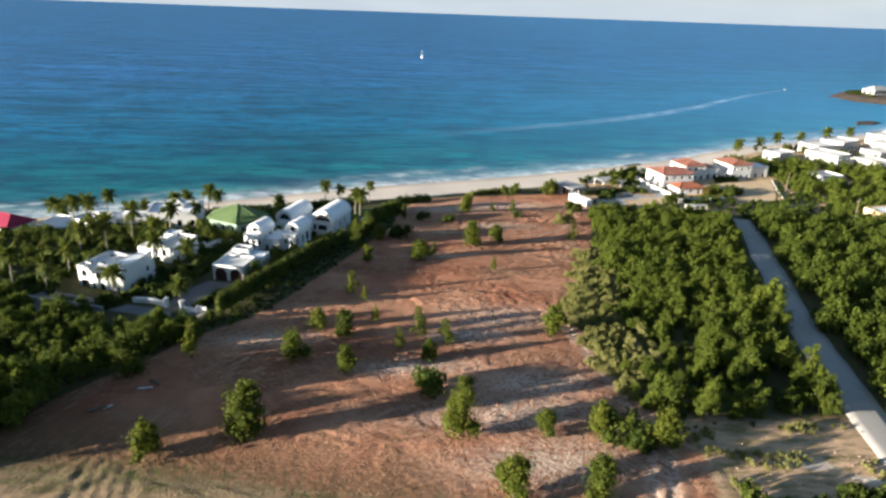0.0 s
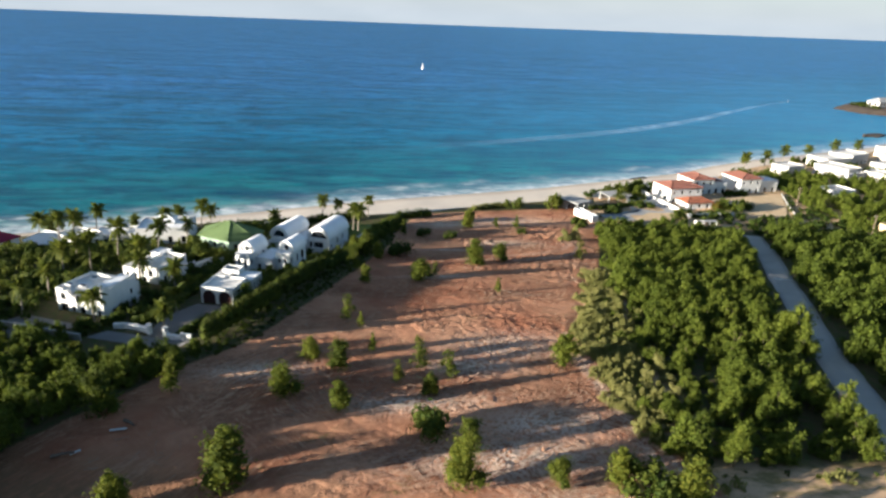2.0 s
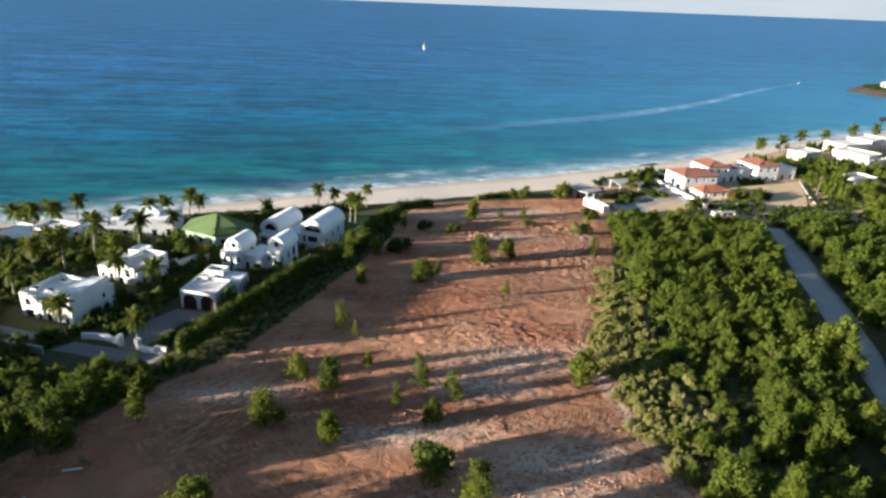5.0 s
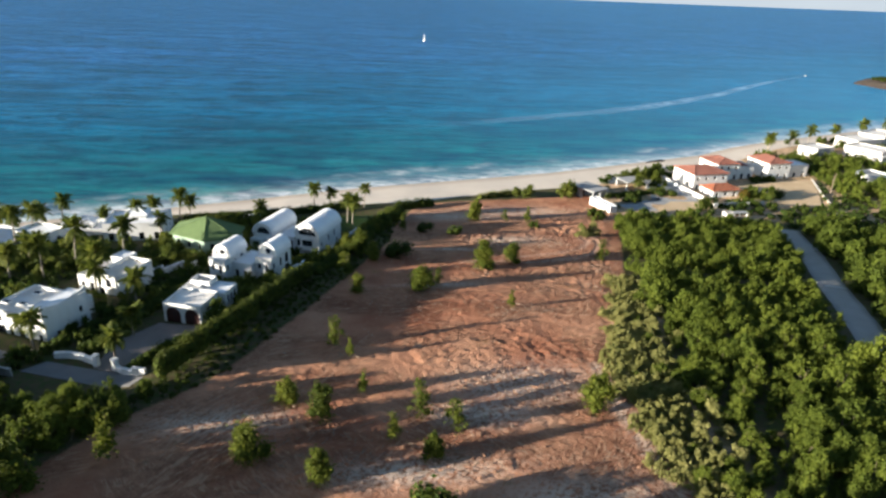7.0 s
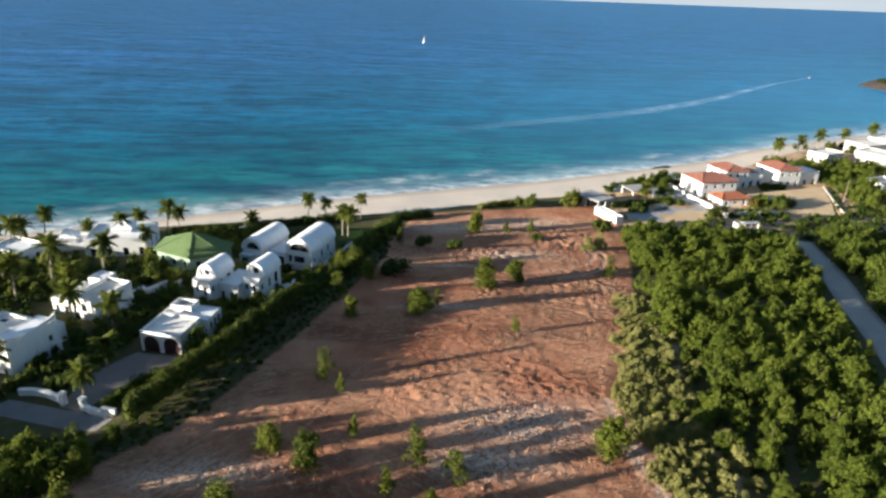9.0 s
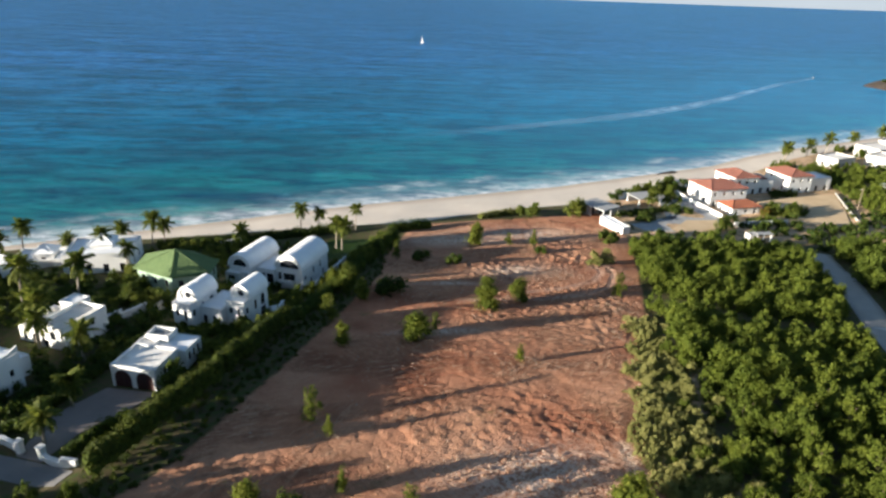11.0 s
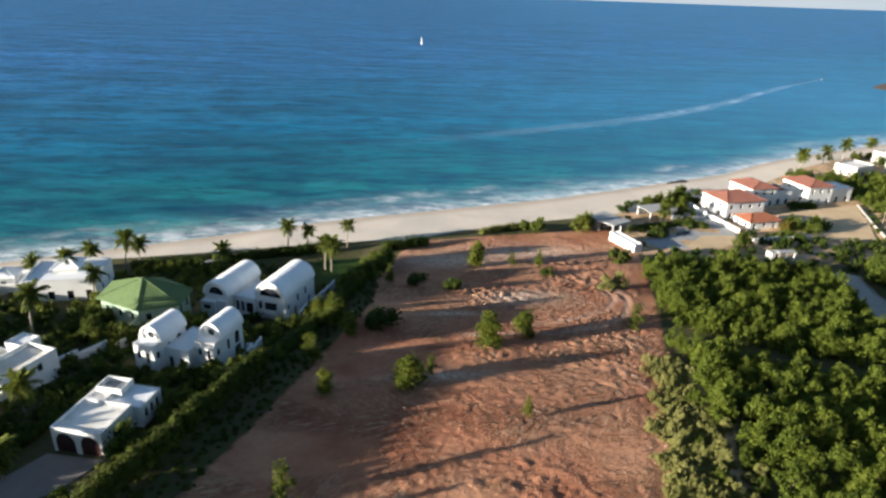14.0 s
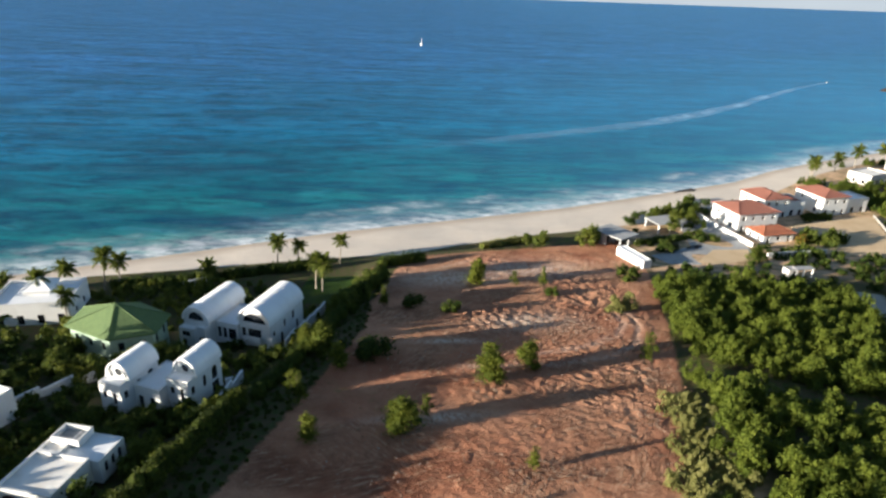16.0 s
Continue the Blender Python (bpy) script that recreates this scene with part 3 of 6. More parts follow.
def barrel(parent, at, w, d, he, front=(), right=(), left=(), back=(), T=0.25, rise=1.0, eave=0.22):
    """A vaulted block: side walls to the eaves and a half-round shell over them."""
    r = w / 2
    top = lambda x: he + rise * math.sqrt(max(0.0, r * r - (x - r) ** 2))
    for key, (L, m) in side_poses(w, d).items():
        o = {"front": front, "right": right, "left": left, "back": back}[key]
        mm = at @ m
        if key in ("right", "left"):
            o = tuple((a - T, b - T, c, e, s) for a, b, c, e, s in o)
            mm = mm @ Matrix.Translation((T, 0, 0))
            wl = part("wall", wall_mesh(L - 2 * T, he, T, o, m=mm), WHITE, parent)
        else:
            wl = part("wall", wall_mesh(L, he, T, o, top=top, m=mm), WHITE, parent)
        for q in o:
            window(wl, q, T, mm, bars=2 if q[1] - q[0] > 1.6 else 1)
    bm = bmesh.new()
    n, R0, R1 = 20, r + 0.01, r + eave
    y0, y1 = -0.28, d + 0.2
    ringv = []
    for i in range(n + 1):
        a = math.pi * i / n
        ca, sa = -math.cos(a), math.sin(a)
        ringv.append([bm.verts.new((r + R * ca, y, he + rise * R * sa + 0.02)) for R, y in ((R0, y0), (R1, y0), (R1, y1), (R0, y1))])
    for p, q in zip(ringv, ringv[1:]):
        for k in range(4):
            bm.faces.new((p[k], p[(k + 1) % 4], q[(k + 1) % 4], q[k]))
    bm.faces.new(ringv[0])
    bm.faces.new(ringv[-1][::-1])
    bmesh.ops.recalc_face_normals(bm, faces=bm.faces)
    bm.transform(at)
    vault = part("vaulted_roof", bm, ROOFWHITE, parent)
    seams = bmesh.new()
    ring = []
    for i in range(n + 1):
        a = math.pi * i / n
        ring.append([seams.verts.new((r - R * math.cos(a), y, he + rise * R * math.sin(a) + 0.02)) for R, y in ((R1 - 0.005, 0), (R1 + 0.03, 0), (R1 + 0.03, 0.06), (R1 - 0.005, 0.06))])
    for p, q in zip(ring, ring[1:]):
        for k in range(4):
            seams.faces.new((p[k], p[(k + 1) % 4], q[(k + 1) % 4], q[k]))
    bmesh.ops.recalc_face_normals(seams, faces=seams.faces)
    me = bpy.data.meshes.new("roof_seam")
    seams.to_mesh(me)
    seams.free()
    me.materials.append(ROOFWHITE)
    for k in range(1, int(d / 2.2)):
        s = new("roof_seam", me)
        s.parent = vault
        s.matrix_basis = at @ Matrix.Translation((0, k * 2.2, 0))


def hip_roof(parent, at, x0, x1, y0, y1, z, rise, mat, over=0.5, thick=0.14, ridge=0.4):
    """A hipped roof on a rectangle, its eaves as thick as a rafter's end."""
    x0, x1, y0, y1 = x0 - over, x1 + over, y0 - over, y1 + over
    w, d = x1 - x0, y1 - y0
    if w > d:
        a, b = ((x0 + w * (0.5 - ridge / 2), (y0 + y1) / 2), (x1 - w * (0.5 - ridge / 2), (y0 + y1) / 2))
    else:
        a, b = (((x0 + x1) / 2, y0 + d * (0.5 - ridge / 2)), ((x0 + x1) / 2, y1 - d * (0.5 - ridge / 2)))
    bm = bmesh.new()
    lo = [bm.verts.new((x, y, z)) for x, y in ((x0, y0), (x1, y0), (x1, y1), (x0, y1))]
    hi = [bm.verts.new((x, y, z + thick)) for x, y in ((x0, y0), (x1, y0), (x1, y1), (x0, y1))]
    ra, rb = bm.verts.new((*a, z + thick + rise)), bm.verts.new((*b, z + thick + rise))
    bm.faces.new(lo[::-1])
    for i in range(4):
        bm.faces.new((lo[i], lo[(i + 1) % 4], hi[(i + 1) % 4], hi[i]))
    if w > d:
        fs = ((hi[0], hi[1], rb, ra), (hi[1], hi[2], rb), (hi[2], hi[3], ra, rb), (hi[3], hi[0], ra))
    else:
        fs = ((hi[0], hi[1], ra), (hi[1], hi[2], rb, ra), (hi[2], hi[3], rb), (hi[3], hi[0], ra, rb))
    for f in fs:
        bm.faces.new(f)
    bm.transform(at)
    roof = part("roof", bm, mat, parent)
    cap = bmesh.new()
    for p, q in ((a, b), (a, (x0, y0)), (b, (x1, y1)), (a, (x0, y1)) if w > d else (a, (x1, y0)), (b, (x1, y0)) if w > d else (b, (x0, y1))):
        p3 = Vector((*p, z + thick + rise + 0.02))
        q3 = Vector((*q, z + thick + (rise + 0.02 if q is b else 0.02)))
        s = (q3 - p3).cross(Vector((0, 0, 1))).normalized() * 0.12
        u = Vector((0, 0, 0.09))
        hexa(cap, [p3 - s, p3 + s, q3 + s, q3 - s, p3 - s * 0.5 + u, p3 + s * 0.5 + u, q3 + s * 0.5 + u, q3 - s * 0.5 + u])
    bmesh.ops.recalc_face_normals(cap, faces=cap.faces)
    cap.transform(at)
    part("ridge_cap", cap, mat, roof)


def ribbon(name, pts, widths, material, up=0.06, label="", category="", crown=0.05, step=2.0, kind="structure"):
    """A road or path laid on the land, with edges that go into it."""
    P = [Vector((x, y, 0)) for x, y in pts]
    samples = []
    for (p, q), (w0, w1) in zip(zip(P, P[1:]), zip(widths, widths[1:])):
        n = max(1, int((q - p).length / step))
        samples += [(p.lerp(q, i / n), w0 + (w1 - w0) * i / n) for i in range(n)]
    samples.append((P[-1], widths[-1]))
    bm = bmesh.new()
    rows = []
    for i, (p, w) in enumerate(samples):
        a, b = samples[max(0, i - 2)][0], samples[min(len(samples) - 1, i + 2)][0]
        s = (b - a).normalized().cross(Vector((0, 0, 1)))
        row = []
        for k, (f, dz) in enumerate(((-0.53, -0.4), (-0.5, up), (-0.25, up + crown), (0.0, up + crown * 1.3), (0.25, up + crown), (0.5, up), (0.53, -0.4))):
            wob = 0.25 * noise.noise(Vector((p.x * 0.2, p.y * 0.2, k))) if k in (0, 1, 5, 6) else 0
            c = p + s * (f * w + wob)
            row.append(bm.verts.new((c.x, c.y, gz(c.x, c.y) + dz)))
        rows.append(row)
    for p, q in zip(rows, rows[1:]):
        for k in range(6):
            bm.faces.new((p[k], q[k], q[k + 1], p[k + 1]))
    bmesh.ops.recalc_face_normals(bm, faces=bm.faces)
    return tagged(part(name, bm, material, None, smooth=True), label, category, kind=kind)


def pad(name, outline, material, up, label, category, n=14):
    """A paved or bare area on the land, filled from its outline as a fan of rings."""
    bm = bmesh.new()
    pts = []
    for (ax, ay), (bx, by) in zip(outline, outline[1:] + outline[:1]):
        k = max(1, int(math.hypot(bx - ax, by - ay) / 2.5))
        pts += [(ax + (bx - ax) * i / k, ay + (by - ay) * i / k) for i in range(k)]
    cx, cy = sum(p[0] for p in pts) / len(pts), sum(p[1] for p in pts) / len(pts)
    rings = [[bm.verts.new((x, y, gz(x, y) - 0.4)) for x, y in pts]]
    for r in range(n):
        f = 1 - r / n
        rings.append([bm.verts.new((cx + (x - cx) * f, cy + (y - cy) * f, gz(cx + (x - cx) * f, cy + (y - cy) * f) + up)) for x, y in pts])
    mid = bm.verts.new((cx, cy, gz(cx, cy) + up))
    for p, q in zip(rings, rings[1:]):
        for i in range(len(pts)):
            j = (i + 1) % len(pts)
            bm.faces.new((p[i], p[j], q[j], q[i]))
    for i in range(len(pts)):
        bm.faces.new((rings[-1][i], rings[-1][(i + 1) % len(pts)], mid))
    bmesh.ops.recalc_face_normals(bm, faces=bm.faces)
    return tagged(part(name, bm, material, None), label, category, kind="structure")


def garden_wall(pts, h, label, mat=None, T=0.3, name="garden_wall", category="wall", cope=True):
    """A free-standing wall in straight lengths that steps with the land, with a coping."""
    w = thing(name, Matrix.Identity(4), label, category)
    for (ax, ay), (bx, by) in zip(pts, pts[1:]):
        L = math.hypot(bx - ax, by - ay)
        n = max(1, round(L / 4.0))
        ang = math.degrees(math.atan2(by - ay, bx - ax))
        for i in range(n):
            x, y = ax + (bx - ax) * (i + 0.5) / n, ay + (by - ay) * (i + 0.5) / n
            z = max(gz(ax + (bx - ax) * i / n, ay + (by - ay) * i / n), gz(ax + (bx - ax) * (i + 1) / n, ay + (by - ay) * (i + 1) / n))
            s = L / n / 2
            p = part("wall_section", bevelled(boxes((-s, s - 0.01, -T / 2, T / 2, -1.2, h)), 0.02), mat or WHITE, w)
            p.matrix_basis = pose(x, y, z, 0, 0, ang)
            if cope:
                c = part("coping", bevelled(boxes((-s, s - 0.01, -T / 2 - 0.05, T / 2 + 0.05, h, h + 0.08)), 0.02), mat or WHITE, p)
    return w


# ---- plants ----
def leaf_cloud(r, blobs, per, size, up=0.6, upright=0.0, rag=0.42):
    """Leaves over a set of ragged lumps (x, y, z, radius): folded diamonds, thinner below, with shoots that stand out. upright: leaves that point upwards."""
    V = []
    for bx, by, bz, br in blobs:
        n = max(8, int(per * br * br))
        d = r.normal(size=(n, 3))
        d[:, 2] += up
        d /= np.linalg.norm(d, axis=1)[:, None]
        waves = np.sin(d @ r.normal(scale=2.4, size=(3, 4)) + r.uniform(0, 6.3, 4)).mean(1, keepdims=True)
        out = br * (1 + rag * waves) * r.uniform(0.62, 1.12, (n, 1))
        out = out * np.where(r.uniform(size=(n, 1)) < 0.3 * rag, r.uniform(1.1, 1.45, (n, 1)), 1.0)
        c = np.array([bx, by, bz]) + d * out * np.append(r.uniform(0.75, 1.15, 2), r.uniform(0.95, 1.45))
        nrm = d + r.normal(scale=0.62, size=(n, 3))
        nrm /= np.linalg.norm(nrm, axis=1)[:, None]
        t = np.cross(nrm, r.normal(size=(n, 3)))
        t /= np.linalg.norm(t, axis=1)[:, None]
        t = t * (1 - upright) + np.array([0, 0, 1.0]) * upright
        t /= np.linalg.norm(t, axis=1)[:, None]
        b = np.cross(nrm, t)
        b /= np.maximum(np.linalg.norm(b, axis=1)[:, None], 1e-3)
        s = size * r.uniform(0.5, 1.5, (n, 1))
        w = 0.58 - 0.34 * upright
        V += list(np.stack([c - t * s, c - b * s * w + nrm * s * 0.18, c + t * s * 1.1, c + b * s * w + nrm * s * 0.14], 1))
    V = np.array(V).reshape(-1, 3)
    return V, np.arange(len(V)).reshape(-1, 4)


def core_cloud(blobs, k=0.7):
    """Low-poly lumps that fill the inside of a crown."""
    bm = bmesh.new()
    for i, (x, y, z, r) in enumerate(blobs):
        g = bmesh.ops.create_icosphere(bm, subdivisions=1, radius=r * k)
        bmesh.ops.translate(bm, verts=g["verts"], vec=(x, y, z))
    for v in bm.verts:
        v.co += Vector((noise.noise(v.co * 1.7), noise.noise(v.co * 1.7 + Vector((9, 0, 0))), noise.noise(v.co * 1.7 + Vector((0, 9, 0))))) * 0.22
    V = np.array([v.co[:] for v in bm.verts])
    F = [[v.index for v in f.verts] for f in bm.faces]
    bm.free()
    return V, np.array(F)


def mesh_of(name, V, F, mats, F2=None, V2=None):
    me = bpy.data.meshes.new(name)
    faces, idx = F.tolist(), [0] * len(F)
    verts = V
    if V2 is not None:
        verts = np.concatenate([V, V2])
        faces = faces + (F2 + len(V)).tolist()
        idx += [1] * len(F2)
    me.from_pydata(verts.tolist(), [], faces)
    for m in mats:
        me.materials.append(m)
    me.polygons.foreach_set("material_index", idx)
    return me


def limb(bm, pts, radii, n=6):
    rings = []
    for p, r in zip(pts, radii):
        rings.append([bm.verts.new((p[0] + r * math.cos(2 * math.pi * i / n), p[1] + r * math.sin(2 * math.pi * i / n), p[2])) for i in range(n)])
    for a, b in zip(rings, rings[1:]):
        for i in range(n):
            bm.faces.new((a[i], a[(i + 1) % n], b[(i + 1) % n], b[i]))
    bm.faces.new(rings[-1])


def tree_kind(seed, h, w, lumps, per, size, low=0.25, trunk=0.12, core=0.7, leaf=None, spread=1.0, heart=0, upright=0.0):
    """One sort of tree: its trunk mesh (with limbs) and its crown mesh, 'h' high and 'w' across."""
    r = np.random.default_rng(seed)
    blobs = []
    for i in range(lumps):
        a, f = r.uniform(0, 2 * math.pi), math.sqrt(r.uniform(0, 1))
        zf = r.uniform(0, 1)
        rad = w / 2 * f * 0.72 * (1.05 - 0.55 * zf * zf) * spread
        br = w * r.uniform(0.12, 0.25) * (1.1 - 0.35 * zf) * min(1.0, 4.2 / math.sqrt(lumps))
        br *= r.choice([0.75, 1.0, 1.15])
        blobs.append((rad * math.cos(a), rad * math.sin(a), h * (low + (1 - low) * zf * 0.86) , br))
    for i in range(heart):
        f = (i + 0.5) / heart
        blobs.append((0.03 * w * math.cos(2.4 * i), 0.03 * w * math.sin(2.4 * i), h * (0.14 + 0.7 * f), w * (0.34 - 0.20 * f * f)))
    top = max(b[2] + b[3] for b in blobs)
    blobs = [(x, y, z * h / top, b) for x, y, z, b in blobs]
    V, F = leaf_cloud(r, blobs, per, size, 0.6, upright)
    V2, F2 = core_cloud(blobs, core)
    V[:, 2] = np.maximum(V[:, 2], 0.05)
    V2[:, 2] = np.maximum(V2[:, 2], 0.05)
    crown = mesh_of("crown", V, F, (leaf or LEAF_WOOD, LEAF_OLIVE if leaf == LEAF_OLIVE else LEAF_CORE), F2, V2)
    bm = bmesh.new()
    zt = h * (low + 0.35)
    limb(bm, [(0, 0, -0.5), (0.03 * h, 0, zt * 0.5), (0.02 * h, 0.02 * h, zt)], [trunk * 1.3, trunk, trunk * 0.6])
    for x, y, z, b in blobs[:6]:
        limb(bm, [(0.02 * h, 0.01 * h, zt * 0.45), (x * 0.5, y * 0.5, (zt * 0.45 + z) / 2), (x * 0.9, y * 0.9, z)], [trunk * 0.6, trunk * 0.4, trunk * 0.18], 5)
    me = bpy.data.meshes.new("trunk")
    bm.to_mesh(me)
    bm.free()
    me.materials.append(BARK)
    return me, crown, (V, F, V2, F2)


def plant(name, kind, x, y, s, turn, label, category, group="", sz=None, z=None):
    t = thing(name, Matrix.LocRotScale((x, y, gz(x, y) if z is None else z), Euler((0, 0, turn)), (s, s, sz or s)), label, category, group)
    for nm, me in (("trunk", kind[0]), ("crown", kind[1])):
        o = new(nm, me)
        o.parent = t
    return t


WOODS = [tree_kind(10 + i, 4.2, 3.9, 26, 330, 0.118, 0.10, 0.10, core=0.60, spread=1.15, upright=0.2) for i in range(6)]
OLIVES = [tree_kind(20 + i, 3.4, 3.6, 30, 300, 0.17, 0.06, 0.06, leaf=LEAF_OLIVE, core=0.66, upright=0.5) for i in range(3)]
LONES = [tree_kind(30 + i, 4.0, 3.3, 14, 230, 0.115, 0.08, 0.07, core=0.62, leaf=LEAF_LONE, spread=0.95, heart=5, upright=0.25) for i in range(4)]
THINS = [tree_kind(40 + i, 4.0, 2.2, 11, 260, 0.115, 0.08, 0.05, core=0.4, leaf=LEAF_LONE, spread=1.1, heart=4, upright=0.45) for i in range(2)]
BUSHES = [tree_kind(50 + i, 2.0, 4.0, 11, 170, 0.17, 0.1, 0.06, core=0.62, leaf=LEAF_HEDGE) for i in range(3)]
GARDENS = [tree_kind(80 + i, 4.6, 5.2, 12, 80, 0.25, 0.12, 0.12, core=0.62, leaf=LEAF_GARDEN) for i in range(4)]
TUFTS = [tree_kind(65 + i, 0.55, 1.3, 5, 170, 0.20, 0.1, 0.01, core=0.1, leaf=LEAF_OLIVE, upright=0.8) for i in range(3)]
RUSTY = tree_kind(60, 4.2, 5.0, 13, 80, 0.2, 0.15, 0.1, leaf=LEAF_RUST)


def scatter(name, spots, kinds, label, category, r, smin=0.8, smax=1.25, thin=1):
    """Far or countless plants as one object: every spot gets a turned and scaled copy of one of the kinds."""
    Vs, Fs, V2s, F2s, n, n2 = [], [], [], [], 0, 0
    leaf = kinds[0][1].materials[0]
    for x, y in spots:
        V, F, V2, F2 = kinds[r.integers(len(kinds))][2]
        if thin > 1:
            half = len(V2) // (24 if thin < 5 else 48)
            V2, F2 = V2[:half * 12], F2[:half * 20]
        if thin > 1:
            keep = np.arange(0, len(F), thin)
            V = V.reshape(-1, 4, 3)[keep]
            mid = V.mean(1, keepdims=True)
            V = (mid + (V - mid) * math.sqrt(thin) * 0.95).reshape(-1, 3)
            F = np.arange(len(V)).reshape(-1, 4)
        a, s = r.uniform(0, 2 * math.pi), r.uniform(smin, smax)
        R = np.array([[math.cos(a), -math.sin(a), 0], [math.sin(a), math.cos(a), 0], [0, 0, r.uniform(0.8, 1.2)]]) * s
        o = np.array([x, y, gz(x, y)])
        Vs.append(V @ R.T + o)
        Fs.append(F + n)
        n += len(V)
        V2s.append(V2 @ R.T + o)
        F2s.append(F2 + n2)
        n2 += len(V2)
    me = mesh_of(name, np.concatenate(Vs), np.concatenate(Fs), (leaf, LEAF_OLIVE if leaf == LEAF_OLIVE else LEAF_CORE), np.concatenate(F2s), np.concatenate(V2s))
    return tagged(new(name, me), label, category, kind="stuff")


ROAD = [(101, 212), (92.5, 186), (83, 160.5), (75, 137), (68.3, 118), (63.5, 100), (61, 90), (58.5, 80), (56.5, 70), (54, 58), (48, 40), (38, 10)]


def fill(r, x0, x1, y0, y1, gap, inside):
    """Spots about 'gap' apart in a region."""
    out = []
    ny = int((y1 - y0) / (gap * 0.87))
    for j in range(ny):
        for i in range(int((x1 - x0) / gap)):
            x = x0 + (i + 0.5 * (j % 2)) * gap + r.uniform(-0.35, 0.35) * gap
            y = y0 + j * gap * 0.87 + r.uniform(-0.35, 0.35) * gap
            if inside(x, y):
                out.append((x, y))
    return out


def from_road(x, y):
    return float(along(np.float64(x), np.float64(y), ROAD))


def road_x(y):
    return float(np.interp(y, [p[1] for p in ROAD][::-1], [p[0] for p in ROAD][::-1]))


GLADE = [(41, 170), (46, 168), (51, 164), (56, 160.5), (61, 158), (68, 155.5)]


def in_wood(x, y):
    return float(along(np.float64(x), np.float64(y), GLADE)) > 3.9 and y < 213 - 0.1 * (x - 50) and x > float(lot_right(y)) + np.interp(y, [80, 100, 180, 205], [1.0, 3.4, 3.4, 1.5]) + 2.2 * noise.noise(Vector((0.0, y * 0.16, 3.0))) and x < road_x(y) - np.interp(y, [80, 110, 150, 190, 212], [4.6, 5.8, 6.8, 6.4, 5.0]) and y > 79 + 0.12 * (x - 30)


def in_east(x, y):
    if x < road_x(y) + 4.0 or y > 214 + 0.02 * (x - 100) or x > 0.72 * (y - 8) + 20:
        return False
    return not (118 < x < 175 and 205 < y < 232)


def in_west(x, y):
    return x < float(lot_left(y)) - 1.8 and y < 117 and x > -0.72 * (y - 8) - 30 and not (-60 < x and y > 101.5) and (x + 67) ** 2 + (y - 117) ** 2 > 49


wr = np.random.default_rng(3)
wood = fill(wr, 24, 104, 72, 216, 2.75, in_wood)
near = [p for p in wood if p[1] < 168]
far = [p for p in wood if p[1] >= 168]
edge = [p for p in near if p[0] < float(lot_right(p[1])) + np.interp(p[1], [84, 95, 105, 130, 140, 155], [5, 9, 11.5, 11.5, 7, 5]) and 92 < p[1] < 155]
inner = [p for p in near if p not in edge and noise.noise(Vector((p[0] * 0.3, p[1] * 0.3, 5.0))) > -0.36]
inner.sort(key=lambda p: p[1])
for x, y in inner[:160]:
    s = wr.choice([0.6, 0.75, 0.9, 1.05, 1.3]) * (0.95 + 0.75 * noise.noise(Vector((x * 0.11, y * 0.11, 2.0)))) * wr.uniform(0.9, 1.1)
    plant("tree", WOODS[wr.integers(6)], x, y, s, wr.uniform(0, 6.3), "dense green broadleaf tree in a thicket beside the road", "tree", "trees of the thicket", s * wr.uniform(0.8, 1.15))
scatter("thicket", far + inner[160:], WOODS, "dense green thicket of low broadleaf trees", "thicket", wr, 0.55, 1.25, thin=2)
for x, y in edge[:60]:
    s = wr.uniform(0.5, 0.95) * (0.35 + 0.65 * min(1, (x - float(lot_right(y))) / 8))
    plant("tree", OLIVES[wr.integers(3)] if wr.uniform() < 0.7 else WOODS[wr.integers(6)], x, y, s, wr.uniform(0, 6.3), "greyish olive-green small tree at the thicket's edge", "tree", "trees at the thicket's edge", s * wr.uniform(0.55, 0.9))
scatter("roadside_thicket", fill(wr, 60, 230, 40, 245, 3.7, in_east), WOODS, "green scrub and low trees across the road", "thicket", wr, 0.7, 1.5, thin=3)
west = sorted(fill(wr, -110, -36, 67, 122, 3.2, in_west), key=lambda p: p[0] * -1)
for x, y in west[:75]:
    # Taller where they stand just out of view, to shade the plot's south-west.
    s = wr.uniform(0.75, 1.1) * (1.5 if 68 < y < 79 and x < -48 else 1.0)
    plant("tree", WOODS[wr.integers(6)], x, y, s, wr.uniform(0, 6.3), "bushy green tree in the scrub below the villas", "tree", "trees of the scrub", s * wr.uniform(0.85, 1.15))
scatter("scrub", west[75:], WOODS, "bushy green scrub below the villas", "scrub", wr, 0.7, 1.05, thin=2)
scatter("edge_scrub", edge[60:] + fill(wr, 20, 50, 80, 160, 1.25, lambda x, y: 0.8 < x - float(lot_right(y)) < np.interp(y, [80, 95, 110, 132, 150], [3.0, 6.0, 8.5, 8.0, 4.0])), OLIVES, "pale olive-green scrub along the thicket's edge", "scrub", wr, 0.2, 0.5, thin=2)
scatter("dry_grass", fill(wr, 20, 56, 84, 160, 0.85, lambda x, y: noise.noise(Vector((x * 0.25, y * 0.25, 6.0))) * 3 - 0.6 < x - float(lot_right(y)) < np.interp(y, [84, 95, 110, 132, 150], [2.0, 6.0, 8.5, 8.0, 4.0]))
        + fill(wr, 32, 56, 64, 80, 1.1, lambda x, y: noise.noise(Vector((x * 0.16, y * 0.3, 8.0))) > 0.22 and from_road(x, y) > 3.4), TUFTS, "tall dry olive grass along the thicket's edge", "grass", wr, 0.6, 1.35)
